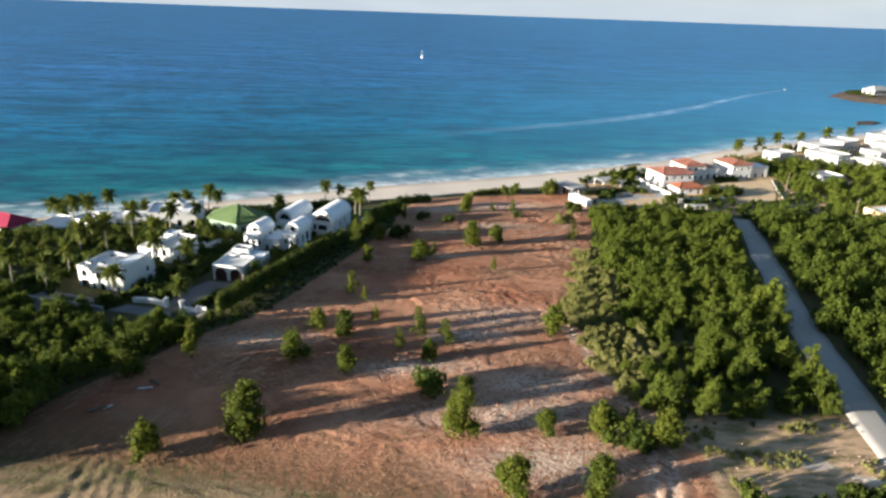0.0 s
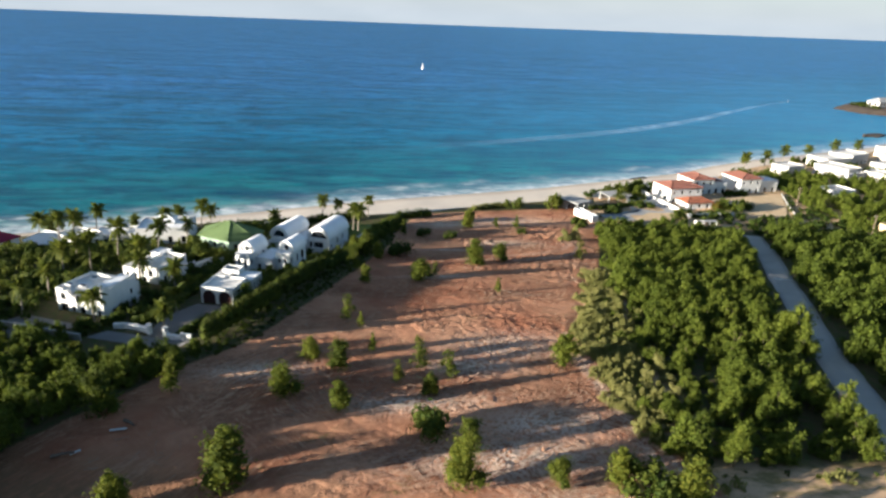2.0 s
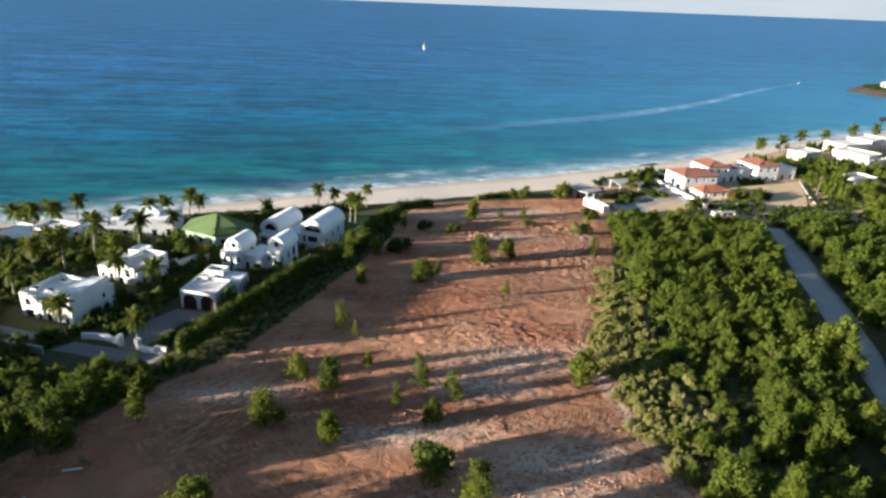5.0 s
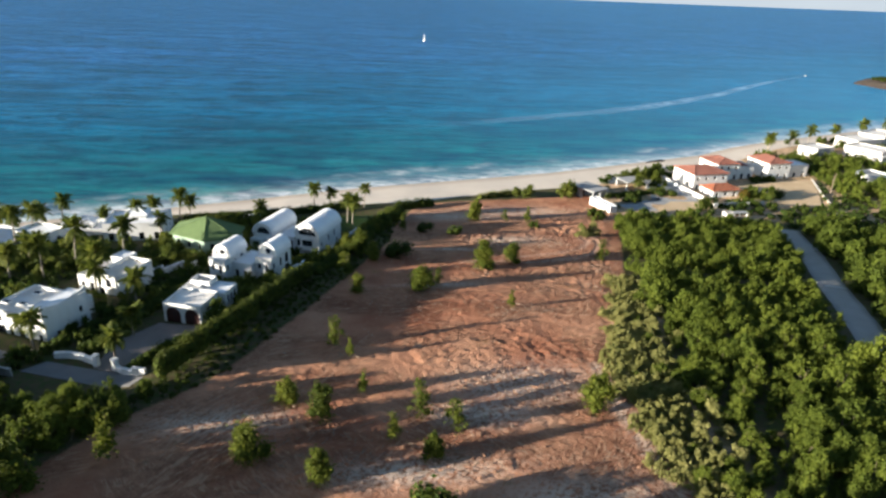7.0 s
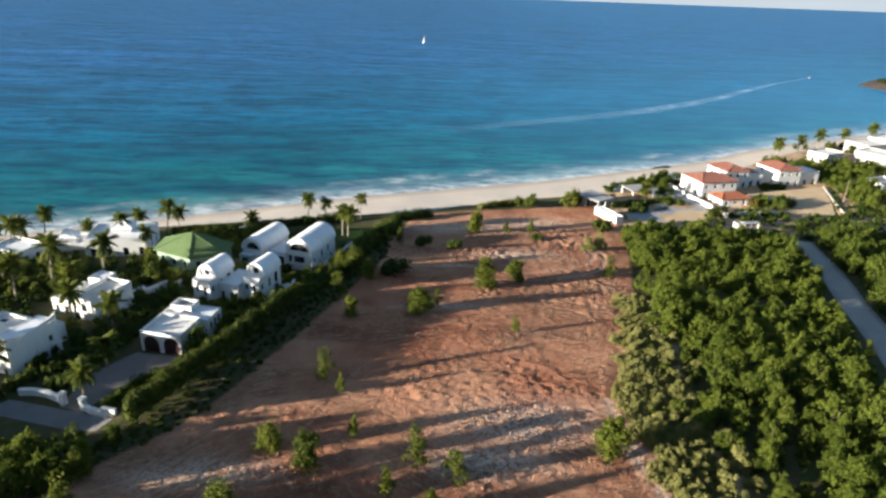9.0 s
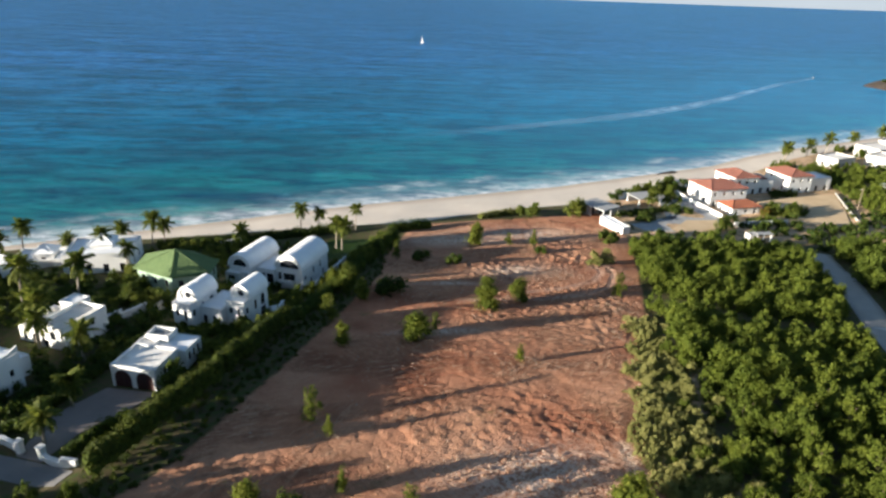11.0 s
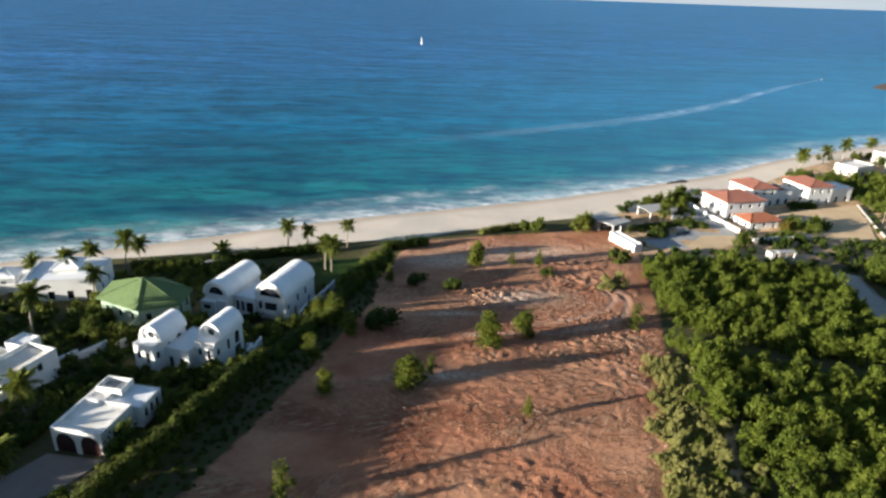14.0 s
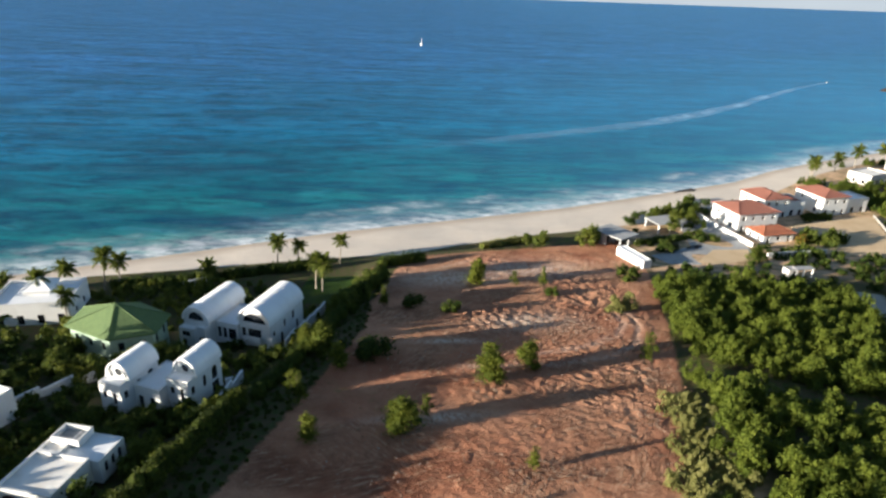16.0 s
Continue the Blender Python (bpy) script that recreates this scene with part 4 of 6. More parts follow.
scatter("undergrowth", fill(wr, -110, -36, 66, 122, 5.0, in_west) + fill(wr, -60, -6, 96, 216, 1.5, lambda x, y: -3.6 < x - float(lot_left(y)) < np.interp(y, [98, 110, 180, 195], [-0.5, 3.4, 3.0, 0.0]) + 1.6 * noise.noise(Vector((x * 0.2, y * 0.2, 1.0)))) + fill(wr, 28, 70, 74, 84, 3.0, lambda x, y: 32 < x < 54 and y > 78), BUSHES, "low dark undergrowth and scrub", "undergrowth", wr, 0.13, 0.32, thin=3)

scatter("roadside_shrubs", fill(wr, 28, 62, 54, 69, 2.2, lambda x, y: x > 33 + 0.3 * (67 - y) and y < 65.0 + 0.14 * (x - 42) and from_road(x, y) > 4), BUSHES, "green shrubs at the edge of the bare ground", "shrubs", wr, 0.55, 1.0, thin=3)
# single trees left standing on the cleared plot
def plot_plants(k, *spots):
    """Plants of one kind at (x, y, height)."""
    kinds, nm, cat, lab, hh = {"l": (LONES, "young_tree", "tree", "young leafy green tree on bare red earth", 4.0),
                               "t": (THINS, "sapling", "sapling", "thin light green sapling standing on bare red earth", 4.0),
                               "b": (BUSHES, "bush", "bush", "low wide green bush on bare red earth", 2.0),
                               "d": (BUSHES, "bush", "bush", "small dark bush at the seaward end of the cleared plot", 2.0),
                               "o": (OLIVES, "young_tree", "tree", "bushy olive-green tree on the edge of the cleared plot", 3.4)}[k]
    for i, (x, y, h, *wide) in enumerate(spots):
        plant(nm, kinds[i % len(kinds)], x, y, h / hh * (wide or [1.12])[0], 1.7 * i + x, lab, cat, "plants on the cleared plot", h / hh)


plot_plants('l', (-18.7, 104.7, 4.0), (-13.9, 101.7, 5.0), (-19.9, 92.6, 5.2), (-11.8, 89.7, 4.5), (0.1, 94.6, 3.6), (5.0, 81.0, 4.7), (4.2, 74.4, 5.7), (-21.4, 73.7, 7.0, 1.25), (-31.1, 68.8, 4.8), (-42.0, 87.0, 6.2), (15.0, 75.6, 3.5), (21.8, 76.4, 4.4))
plot_plants('l', (29.2, 74.0, 5.4), (19.2, 64.3, 5.2), (9.8, 63.9, 5.2), (20.9, 105.8, 5.8), (-3.6, 147.3, 5.0, 1.5), (9.1, 161.6, 6.6), (15.8, 166.8, 4.9), (9.2, 209.0, 6.4), (-37.4, 98.7, 4.0), (-15.3, 143.8, 4.0), (-18.3, 168.6, 6.0), (-14.8, 164.7, 4.4))
plot_plants('l', (-21.8, 172.5, 4.2))
plot_plants('t', (-9.5, 107.8, 3.6), (-1.8, 102.9, 5.3), (-4.7, 97.7, 4.0), (2.7, 100.1, 4.8), (-35.1, 92.2, 6.2), (-15.7, 121.6, 4.9), (-12.8, 118.1, 3.1), (-0.4, 151.0, 3.3), (13.0, 139.1, 3.5), (17.9, 209.7, 3.8), (24.3, 209.5, 4.8), (36.5, 171.3, 5.2))
plot_plants('t', (-10.2, 191.9, 5.1), (-18.9, 153.0, 5.7))
plot_plants('b', (0.0, 85.0, 2.8), (24.6, 75.6, 3.0), (26.5, 73.6, 2.4), (-9.6, 168.4, 3.0), (45.5, 217.4, 3.0), (-11.0, 172.0, 2.0))
plot_plants('d', (-4.5, 193.3, 2.2), (3.6, 190.8, 2.0), (25.6, 204.1, 1.8))
plot_plants('o', (40.2, 196.2, 3.8), (37.0, 194.6, 3.4))


def hedge(pts, h, w, label, seed, leaf=None, per=80):
    """A clipped, uneven hedge along a line, with leaves over a dense core."""
    r = np.random.default_rng(seed)
    t = thing("hedge", Matrix.Identity(4), label, "hedge")
    for (ax, ay), (bx, by) in zip(pts, pts[1:]):
        blobs = []
        n = max(1, int(math.hypot(bx - ax, by - ay) / (w * 0.38)))
        for i in range(n):
            x, y = ax + (bx - ax) * i / n, ay + (by - ay) * i / n
            hh = h * r.uniform(0.85, 1.12)
            x, y = x + r.normal() * w * 0.10, y + r.normal() * w * 0.10
            g = gz(x, y)
            blobs += [(x, y, g + hh - w * 0.45, w * 0.5), (x, y, g + hh * 0.42, w * 0.52)]
        V, F = leaf_cloud(r, blobs, per, 0.15, rag=0.12)
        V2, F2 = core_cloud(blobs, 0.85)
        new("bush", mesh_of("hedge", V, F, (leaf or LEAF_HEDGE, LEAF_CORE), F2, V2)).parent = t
    return t


hedge([(-36.6, 108.6), (-34.6, 116), (-30.6, 129), (-26.9, 146), (-25.6, 152)], 4.0, 2.2, "long green hedge along the villas' boundary", 1, LEAF_CLIPPED, 120)
hedge([(-25.2, 154), (-22.6, 163), (-21.2, 172), (-18.6, 184), (-16.6, 192)], 1.5, 2.6, "low dark growth outside a white boundary wall", 12)
hedge([(-18.6, 194), (-15.5, 200), (-12, 212)], 3.8, 3.0, "dark green hedge behind the vaulted villas", 2)
hedge([(-41.8, 113), (-40.9, 117), (-38.8, 121.5)], 2.0, 1.6, "dark clipped hedge beside the garage drive", 3)
hedge([(-51, 118), (-50, 130), (-48, 142), (-45, 150)], 1.6, 1.8, "dark hedge between two villas", 4)
hedge([(-72, 206), (-58, 209), (-46, 213), (-36, 216), (-27, 221)], 2.4, 2.6, "dark sea-grape hedge above the beach", 5)
hedge([(-14, 220), (-8, 223), (-3, 226)], 2.2, 3.0, "dense dark shrubs at the head of the beach", 6)
hedge([(12, 236), (19, 240), (25, 243)], 1.5, 2.4, "low beach shrubs along the plot's seaward edge", 7, LEAF_OLIVE)
hedge([(57, 244), (64, 246), (71, 249)], 1.2, 2.0, "low garden shrubs beside a grey house", 8)


def frond_mesh(seed, L=3.3):
    r = np.random.default_rng(seed)
    bm = bmesh.new()
    n = 11
    mids = [Vector((L * (i / n), 0, 0.55 * L * (0.9 * (i / n) - 1.25 * (i / n) ** 2))) for i in range(n + 1)]
    for i, (p, q) in enumerate(zip(mids, mids[1:])):
        w = 0.035 * (1 - i / n) + 0.01
        hexa(bm, [p + Vector((0, -w, 0)), q + Vector((0, -w, 0)), q + Vector((0, w, 0)), p + Vector((0, w, 0)),
                  p + Vector((0, -w, 0.04)), q + Vector((0, -w, 0.04)), q + Vector((0, w, 0.04)), p + Vector((0, w, 0.04))])
        if i < 1:
            continue
        ll = L * 0.33 * math.sin(math.pi * min(1, 0.2 + 0.75 * i / n)) * r.uniform(0.85, 1.15)
        for sgn in (-1, 1):
            tip = (p + q) / 2 + Vector((ll * 0.55, sgn * ll, -ll * r.uniform(0.35, 0.75)))
            a, b = bm.verts.new(p + Vector((0, sgn * w, 0.02))), bm.verts.new(q + Vector((0.04, sgn * w, 0.02)))
            m = bm.verts.new((b.co + tip) / 2 + Vector((0.05, 0, 0.1)))
            bm.faces.new((a, b, m, bm.verts.new(tip)))
    me = bpy.data.meshes.new("frond")
    bm.to_mesh(me)
    bm.free()
    me.materials.append(LEAF_PALM)
    return me


FRONDS = [frond_mesh(70 + i) for i in range(4)]


def palm_trunk(h, lean):
    bm = bmesh.new()
    k = 9
    limb(bm, [(lean * (i / k) ** 2, 0, -0.4 + (h + 0.4) * i / k) for i in range(k + 1)], [0.24 - 0.10 * (i / k) ** 0.5 for i in range(k + 1)], 8)
    me = bpy.data.meshes.new("trunk")
    bm.to_mesh(me)
    bm.free()
    me.materials.append(PALMBARK)
    return me


PALM_N = [0]
TRUNKS = {}


def palm(x, y, h, size=1.0, lean=0.5, label="tall coconut palm with a ringed grey trunk"):
    PALM_N[0] += 1
    r = np.random.default_rng(900 + PALM_N[0])
    t = thing("palm_tree", pose(x, y, gz(x, y), 0, 0, math.degrees(r.uniform(-0.5, 0.9))), label, "palm", "coconut palms")
    key = (round(h), lean)
    if key not in TRUNKS:
        TRUNKS[key] = palm_trunk(round(h), lean)
    o = new("trunk", TRUNKS[key])
    o.parent = t
    n = 32
    for i in range(n):
        f = new("frond", FRONDS[i % 4])
        f.parent = t
        tilt = r.uniform(-78, 5) if i % 3 else r.uniform(10, 66)
        s = 0.80 * size * r.uniform(0.8, 1.1)
        f.matrix_basis = Matrix.LocRotScale((lean, 0, round(h) - 0.1), Euler((0, radians(tilt), i * 2.4 + r.uniform(-0.3, 0.3))), (s, s, s))


def palms(*rows):
    for x, y, h, s in rows:
        palm(x, y, h, s, 0.9 if h > 7 else 0.4)


palms((-104.4, 200.2, 8, 1.1), (-107.6, 195.7, 6, 1.2), (-98.1, 171.9, 9, 1.1), (-76.9, 148.3, 7, 1.1), (-73.9, 154.5, 9, 1.15), (-62.7, 141.1, 8, 1.2), (-78.6, 197.9, 8, 1.0), (-74.5, 206.0, 8, 1.15), (-72.6, 208.9, 6, 1.0), (-91.7, 198.1, 5, 1.0))
palms((-39.3, 220.6, 7, 1.0), (-34.6, 222.1, 5, 0.9), (-25.3, 205.1, 7, 1.1), (-24.4, 223.7, 6, 0.9), (-27.0, 206.5, 7, 1.0), (-53.0, 210.6, 4, 1.0), (-46.7, 116.1, 4, 0.9), (-84.8, 156.6, 5, 1.1), (-81.3, 145.3, 6, 1.1), (-60.2, 118.6, 5, 1.0))
palms((-48.0, 124.4, 4, 0.9), (-114.9, 194.5, 5, 1.2), (-110.9, 183.0, 9, 1.2), (-100.1, 181.2, 8, 1.1), (-81.2, 121.7, 7, 1.0), (-73.3, 119.5, 6, 1.0), (-67.0, 160.0, 9, 1.1), (-61.5, 139.0, 6, 1.0), (-53.5, 137.0, 5, 1.0), (-75.0, 130.0, 6, 1.0))
palms((-78.5, 190, 7, 1.0), (-70, 184, 6, 0.9), (70, 256, 5, 0.9), (67, 251, 4, 0.9), (150, 330, 6, 1.2), (163, 336, 6, 1.2), (176, 344, 7, 1.3), (195, 356, 6, 1.2), (215, 366, 7, 1.3), (235, 378, 6, 1.3))
palms((146, 322, 6, 1.1))


# ---- roads, drives and yards ----
ribbon("road", ROAD, [5.6] * 7 + [5.2] * 5, ROADMAT, 0.07, "pale crushed-stone road between thickets", "road")
ribbon("road_marking", [(80.6, 158.6), (84.6, 157.4)], [0.35, 0.35], WHITE, 0.17, "white bar across the stone road", "road marking", 0.01, 1.0)
pad("driveway", [(-48.6, 113.6), (-45.0, 112.6), (-43.9, 118.5), (-40.2, 124.6), (-38.6, 128.4), (-46.0, 129.3), (-49.5, 122)], PAVING, 0.06, "pinkish paved drive before an arched garage", "driveway")
pad("pavement", [(-58, 112), (-48, 109.5), (-40.4, 107.6), (-39.8, 110.2), (-44, 112.2), (-56, 115)], DRIVE, 0.05, "grey paved forecourt outside a villa gate", "pavement")
pad("yard", [(102, 246), (109, 240), (127, 241), (134, 256), (140.5, 274), (127, 271), (108, 262)], YARD, 0.22, "bare sandy yard behind red-roofed houses", "yard")
pad("driveway", [(74, 268), (83.5, 266), (87.5, 247), (86, 236), (74, 229), (60, 229), (57, 235), (70, 239)], GREY, 0.05, "grey drive beside a boundary wall", "driveway")
pad("sand_court", [(68, 231), (74, 229.5), (84, 234), (86, 242), (76, 241)], YARD, 0.10, "pale sandy turning place", "yard")
pad("lawn", [(-31, 196), (-24, 192), (-17.5, 207), (-20, 215), (-30, 213)], GRASSMAT, 0.06, "green lawn behind a vaulted villa", "lawn")
pad("terrace", [(-78, 112), (-66, 110), (-62, 117), (-74, 121)], DRIVE, 0.06, "grey terrace before a white villa", "terrace")

# ---- villas on the west side ----
ROT = -17


def sit(x, y, rz=ROT, dz=0.0):
    return pose(x, y, gz(x, y) + dz, 0, 0, rz)


def arched_garage():
    g = thing("garage", pose(-45.4, 129.9, 14.0, 0, 0, -9), "white flat-roofed garage with two dark arched doors", "garage")
    arches = ((0.40, 3.0, 0.0, 2.75, "arch"), (3.70, 6.3, 0.0, 2.75, "arch"))
    block(g, Matrix.Identity(4), 6.7, 6.0, 3.5, {"front": arches, "right": ((2.0, 2.8, 0.2, 2.4, "rect"),)}, roof=ROOFDIRTY, glass=DOORRED, parapet=0.3)
    block(g, pose(2.9, 6.02, 0), 4.9, 4.4, 3.1, {"right": ((0.7, 1.3, 1.0, 2.4, "arch"), (1.9, 2.5, 1.0, 2.4, "arch"), (3.1, 3.7, 1.0, 2.4, "arch"))}, parapet=0.12)
    block(g, pose(-0.0, 6.02, 0), 2.88, 4.4, 3.5, roof=ROOFDIRTY, parapet=0.3)
    block(g, pose(0.6, 7.6, 3.22), 3.6, 2.6, 0.95, roof=GREY, parapet=0.7, T=0.22)
    return g


def small_vault_house():
    h = thing("villa", pose(-45.4, 150.9, 11.3, 0, 0, ROT), "white villa with two barrel-vaulted wings and round gable windows", "house")
    for ox, oy, front_door in ((0.0, 0.0, 1), (7.85, 3.9, 0)):
        at = pose(ox, oy, 0)
        block(h, at, 3.6, 1.9, 5.1, {"front": ((0.55, 1.25, 2.6, 3.7, "rect"), (2.2, 2.75, 1.9, 3.7, "rect"), (1.6, 2.5, 0.0, 1.5, "rect")),
                                     "right": ((0.6, 1.3, 2.6, 3.8, "rect"),)}, parapet=0.06)
        barrel(h, at @ pose(0, 1.92, 0), 3.6, 5.4, 5.0, front=((1.2, 2.4, 5.2, 6.35, "round"),), rise=1.22,
               right=((1.2, 1.9, 2.3, 4.1, "rect"), (3.2, 4.4, 2.2, 4.4, "arch"), (3.0, 4.6, 0.0, 1.9, "rect")))
        sh = bmesh.new()
        for s, x in ((1, 0.0), (-1, 3.6)):
            for i in range(6):
                a, b = math.pi / 2 * i / 6, math.pi / 2 * (i + 1) / 6
                x0, x1 = x - s * 0.35 + s * 0.9 * math.sin(a), x - s * 0.35 + s * 0.9 * math.sin(b)
                z0, z1 = 5.1 + 0.9 * (1 - math.cos(a)), 5.1 + 0.9 * (1 - math.cos(b))
                hexa(sh, [(min(x0, x1), 1.6, 4.9), (max(x0, x1), 1.6, 4.9), (max(x0, x1), 1.88, 4.9), (min(x0, x1), 1.88, 4.9),
                          (min(x0, x1), 1.6, z0 if x0 < x1 else z1), (max(x0, x1), 1.6, z1 if x0 < x1 else z0), (max(x0, x1), 1.88, z1 if x0 < x1 else z0), (min(x0, x1), 1.88, z0 if x0 < x1 else z1)])
        bmesh.ops.recalc_face_normals(sh, faces=sh.faces)
        sh.transform(at)
        part("scroll_gable", sh, WHITE, h)
    block(h, pose(3.62, 2.4, 0), 4.2, 6.6, 3.9, {"front": ((0.5, 1.3, 0.2, 2.3, "rect"), (2.4, 3.2, 0.9, 2.3, "rect"))}, parapet=0.15)
    return h


def big_vault_house():
    h = thing("villa", pose(-44.9, 178.2, 6.0, 0, 0, ROT), "large white villa with two barrel-vaulted roofs and arched gable glazing", "house")
    barrel(h, Matrix.Identity(4), 5.1, 11.0, 5.2, front=((0.9, 4.2, 5.25, 6.9, "arch"), (0.8, 2.2, 2.9, 4.0, "rect")), rise=1.0)
    block(h, pose(0.0, -1.6, 0), 3.2, 1.58, 4.3, {"front": ((0.6, 2.3, 2.7, 3.7, "rect"), (0.6, 1.4, 0.2, 2.1, "rect"))}, parapet=0.1)
    block(h, pose(3.22, -1.0, 0), 1.9, 0.98, 4.6, {"front": ((0.5, 1.3, 0.6, 2.6, "rect"),)}, parapet=0.1)
    barrel(h, pose(9.7, 2.6, 0), 6.2, 11.5, 5.3, front=((0.8, 5.4, 5.35, 7.2, "arch"), (1.7, 4.4, 2.4, 4.1, "rect"), (0.4, 1.2, 2.4, 4.1, "rect")), rise=0.95,
           right=((1.0, 1.7, 2.6, 3.6, "rect"), (3.4, 4.2, 0.2, 2.2, "rect"), (4.6, 5.3, 2.8, 4.4, "rect"), (7.6, 8.3, 3.0, 4.6, "rect"), (8.9, 9.6, 0.4, 2.2, "rect")))
    block(h, pose(5.12, 1.9, 0), 4.56, 7.5, 4.7, {"front": ((0.4, 1.1, 1.6, 3.7, "rect"), (1.5, 2.2, 1.6, 3.7, "rect"), (2.6, 4.2, 1.5, 3.7, "rect"))}, parapet=0.15)
    part("balcony_rail", boxes((1.5, 4.6, -0.9, -0.82, 2.1, 3.0), (1.5, 1.58, -0.8, 0, 2.1, 3.0), (4.52, 4.6, -0.8, 0, 2.1, 3.0), (1.5, 4.6, -0.9, 0.0, 1.95, 2.1)), WHITE, h).matrix_basis = pose(9.7, 2.6, 0)
    return h


def green_house():
    cx, cy, zb, ze = -53.4, 172.2, 7.4, 13.3
    h = thing("villa", pose(cx, cy, zb), "pale green two-storey villa with a faceted green roof", "house")
    ring = [(-8.2, -1.9), (1.2, -6.1), (7.8, -3.3), (7.6, 3.2), (0.4, 7.3), (-8.5, 4.8)]
    n = len(ring)
    bm = bmesh.new()
    lo = [bm.verts.new((x, y, ze - zb)) for x, y in ring]
    hi = [bm.verts.new((x, y, ze - zb + 0.18)) for x, y in ring]
    tip = [bm.verts.new((x * 0.09, y * 0.09, ze - zb + 3.35)) for x, y in ring]
    for i in range(n):
        j = (i + 1) % n
        bm.faces.new((lo[i], lo[j], hi[j], hi[i]))
        bm.faces.new((hi[i], hi[j], tip[j], tip[i]))
    bm.faces.new(lo[::-1])
    bm.faces.new(tip)
    roof = part("roof", bm, GREENROOF, h)
    for i in range(n):
        p, q = Vector((*ring[i], ze - zb + 0.2)), Vector((ring[i][0] * 0.09, ring[i][1] * 0.09, ze - zb + 3.37))
        s = (q - p).cross(Vector((0, 0, 1))).normalized() * 0.14
        u = Vector((0, 0, 0.1))
        b = bmesh.new()
        hexa(b, [p - s, p + s, q + s, q - s, p - s * 0.6 + u, p + s * 0.6 + u, q + s * 0.6 + u, q - s * 0.6 + u])
        bmesh.ops.recalc_face_normals(b, faces=b.faces)
        part("hip_cap", b, GREENROOF, roof)
    b = bmesh.new()
    bmesh.ops.create_cone(b, cap_ends=True, segments=6, radius1=0.9, radius2=0.15, depth=0.5, matrix=Matrix.Translation((0, 0, ze - zb + 3.55)))
    part("finial", b, GREENROOF, roof)
    for i in range(n):
        (ax, ay), (bx, by) = ring[i], ring[(i + 1) % n]
        ax, ay, bx, by = ax * 0.9, ay * 0.9, bx * 0.9, by * 0.9
        L = math.hypot(bx - ax, by - ay)
        m = pose(ax, ay, 0, 0, 0, math.degrees(math.atan2(by - ay, bx - ax)))
        k = max(2, int(L / 2.6))
        ops = []
        for c in range(k):
            x = L * (c + 0.5) / k
            ops += [(x - 0.45, x + 0.45, 0.6, 2.2, "rect"), (x - 0.45, x + 0.45, 3.5, 4.9, "rect")]
        w = part("wall", wall_mesh(L, ze - zb, 0.25, ops, m=m), GREENWALL, h)
        for o in ops:
            window(w, o, 0.25, m)
    return h


def swoop_wall(parent, m, L, z, rise, T=0.25, n=14):
    """A parapet whose top dips in a curve between two raised ends."""
    bm = bmesh.new()
    for i in range(n):
        a, b = i / n, (i + 1) / n
        za, zb = (0.12 + rise * (2 * f - 1) ** 2 for f in (a, b))
        hexa(bm, [(L * a, 0, z), (L * b, 0, z), (L * b, T, z), (L * a, T, z), (L * a, 0, z + za), (L * b, 0, z + zb), (L * b, T, z + zb), (L * a, T, z + za)])
    bmesh.ops.remove_doubles(bm, verts=bm.verts, dist=0.001)
    bm.transform(m)
    bmesh.ops.recalc_face_normals(bm, faces=bm.faces)
    return part("parapet", bm, WHITE, parent)


def terrace_house():
    h = thing("villa", pose(-69.8, 124.2, 13.4, 0, 0, ROT), "white flat-roofed two-storey villa with a roof terrace", "house")
    block(h, Matrix.Identity(4), 7.2, 8.4, 5.4, {"front": ((0.7, 2.5, 0.0, 2.5, "rect"), (3.3, 4.1, 0.8, 2.2, "rect"), (5.2, 6.4, 0.0, 2.3, "rect"), (1.0, 2.2, 3.2, 4.6, "arch"), (4.4, 5.6, 3.2, 4.6, "arch"))}, parapet=0.5, roof=ROOFDIRTY)
    block(h, pose(7.22, 0.0, 0), 3.4, 8.4, 6.1, {"front": ((0.7, 1.4, 3.0, 4.2, "rect"), (2.0, 2.6, 0.4, 2.2, "rect")), "right": ((6.6, 7.2, 3.1, 4.1, "rect"), (2.0, 2.6, 0.6, 2.0, "rect"))}, parapet=0.05)
    swoop_wall(h, pose(10.62, 0.0, 0, 0, 0, 90), 8.4, 6.16, 0.85)
    swoop_wall(h, pose(7.24, 0.28, 0), 3.1, 6.16, 0.5)
    block(h, pose(2.5, 8.42, 0), 5.6, 3.2, 3.4, parapet=0.3)
    # White curbs with dark panes stand in for dark openings in the terrace roof.
    for x, y in ((1.6, 1.8), (4.4, 2.2), (3.4, 5.8)):
        k = part("skylight", bevelled(boxes((x - 0.7, x + 0.7, y - 0.5, y + 0.5, 5.42, 5.7)), 0.05), WHITE, h)
        part("pane", boxes((x - 0.55, x + 0.55, y - 0.36, y + 0.36, 5.7, 5.74)), GLASS, k)
    return h


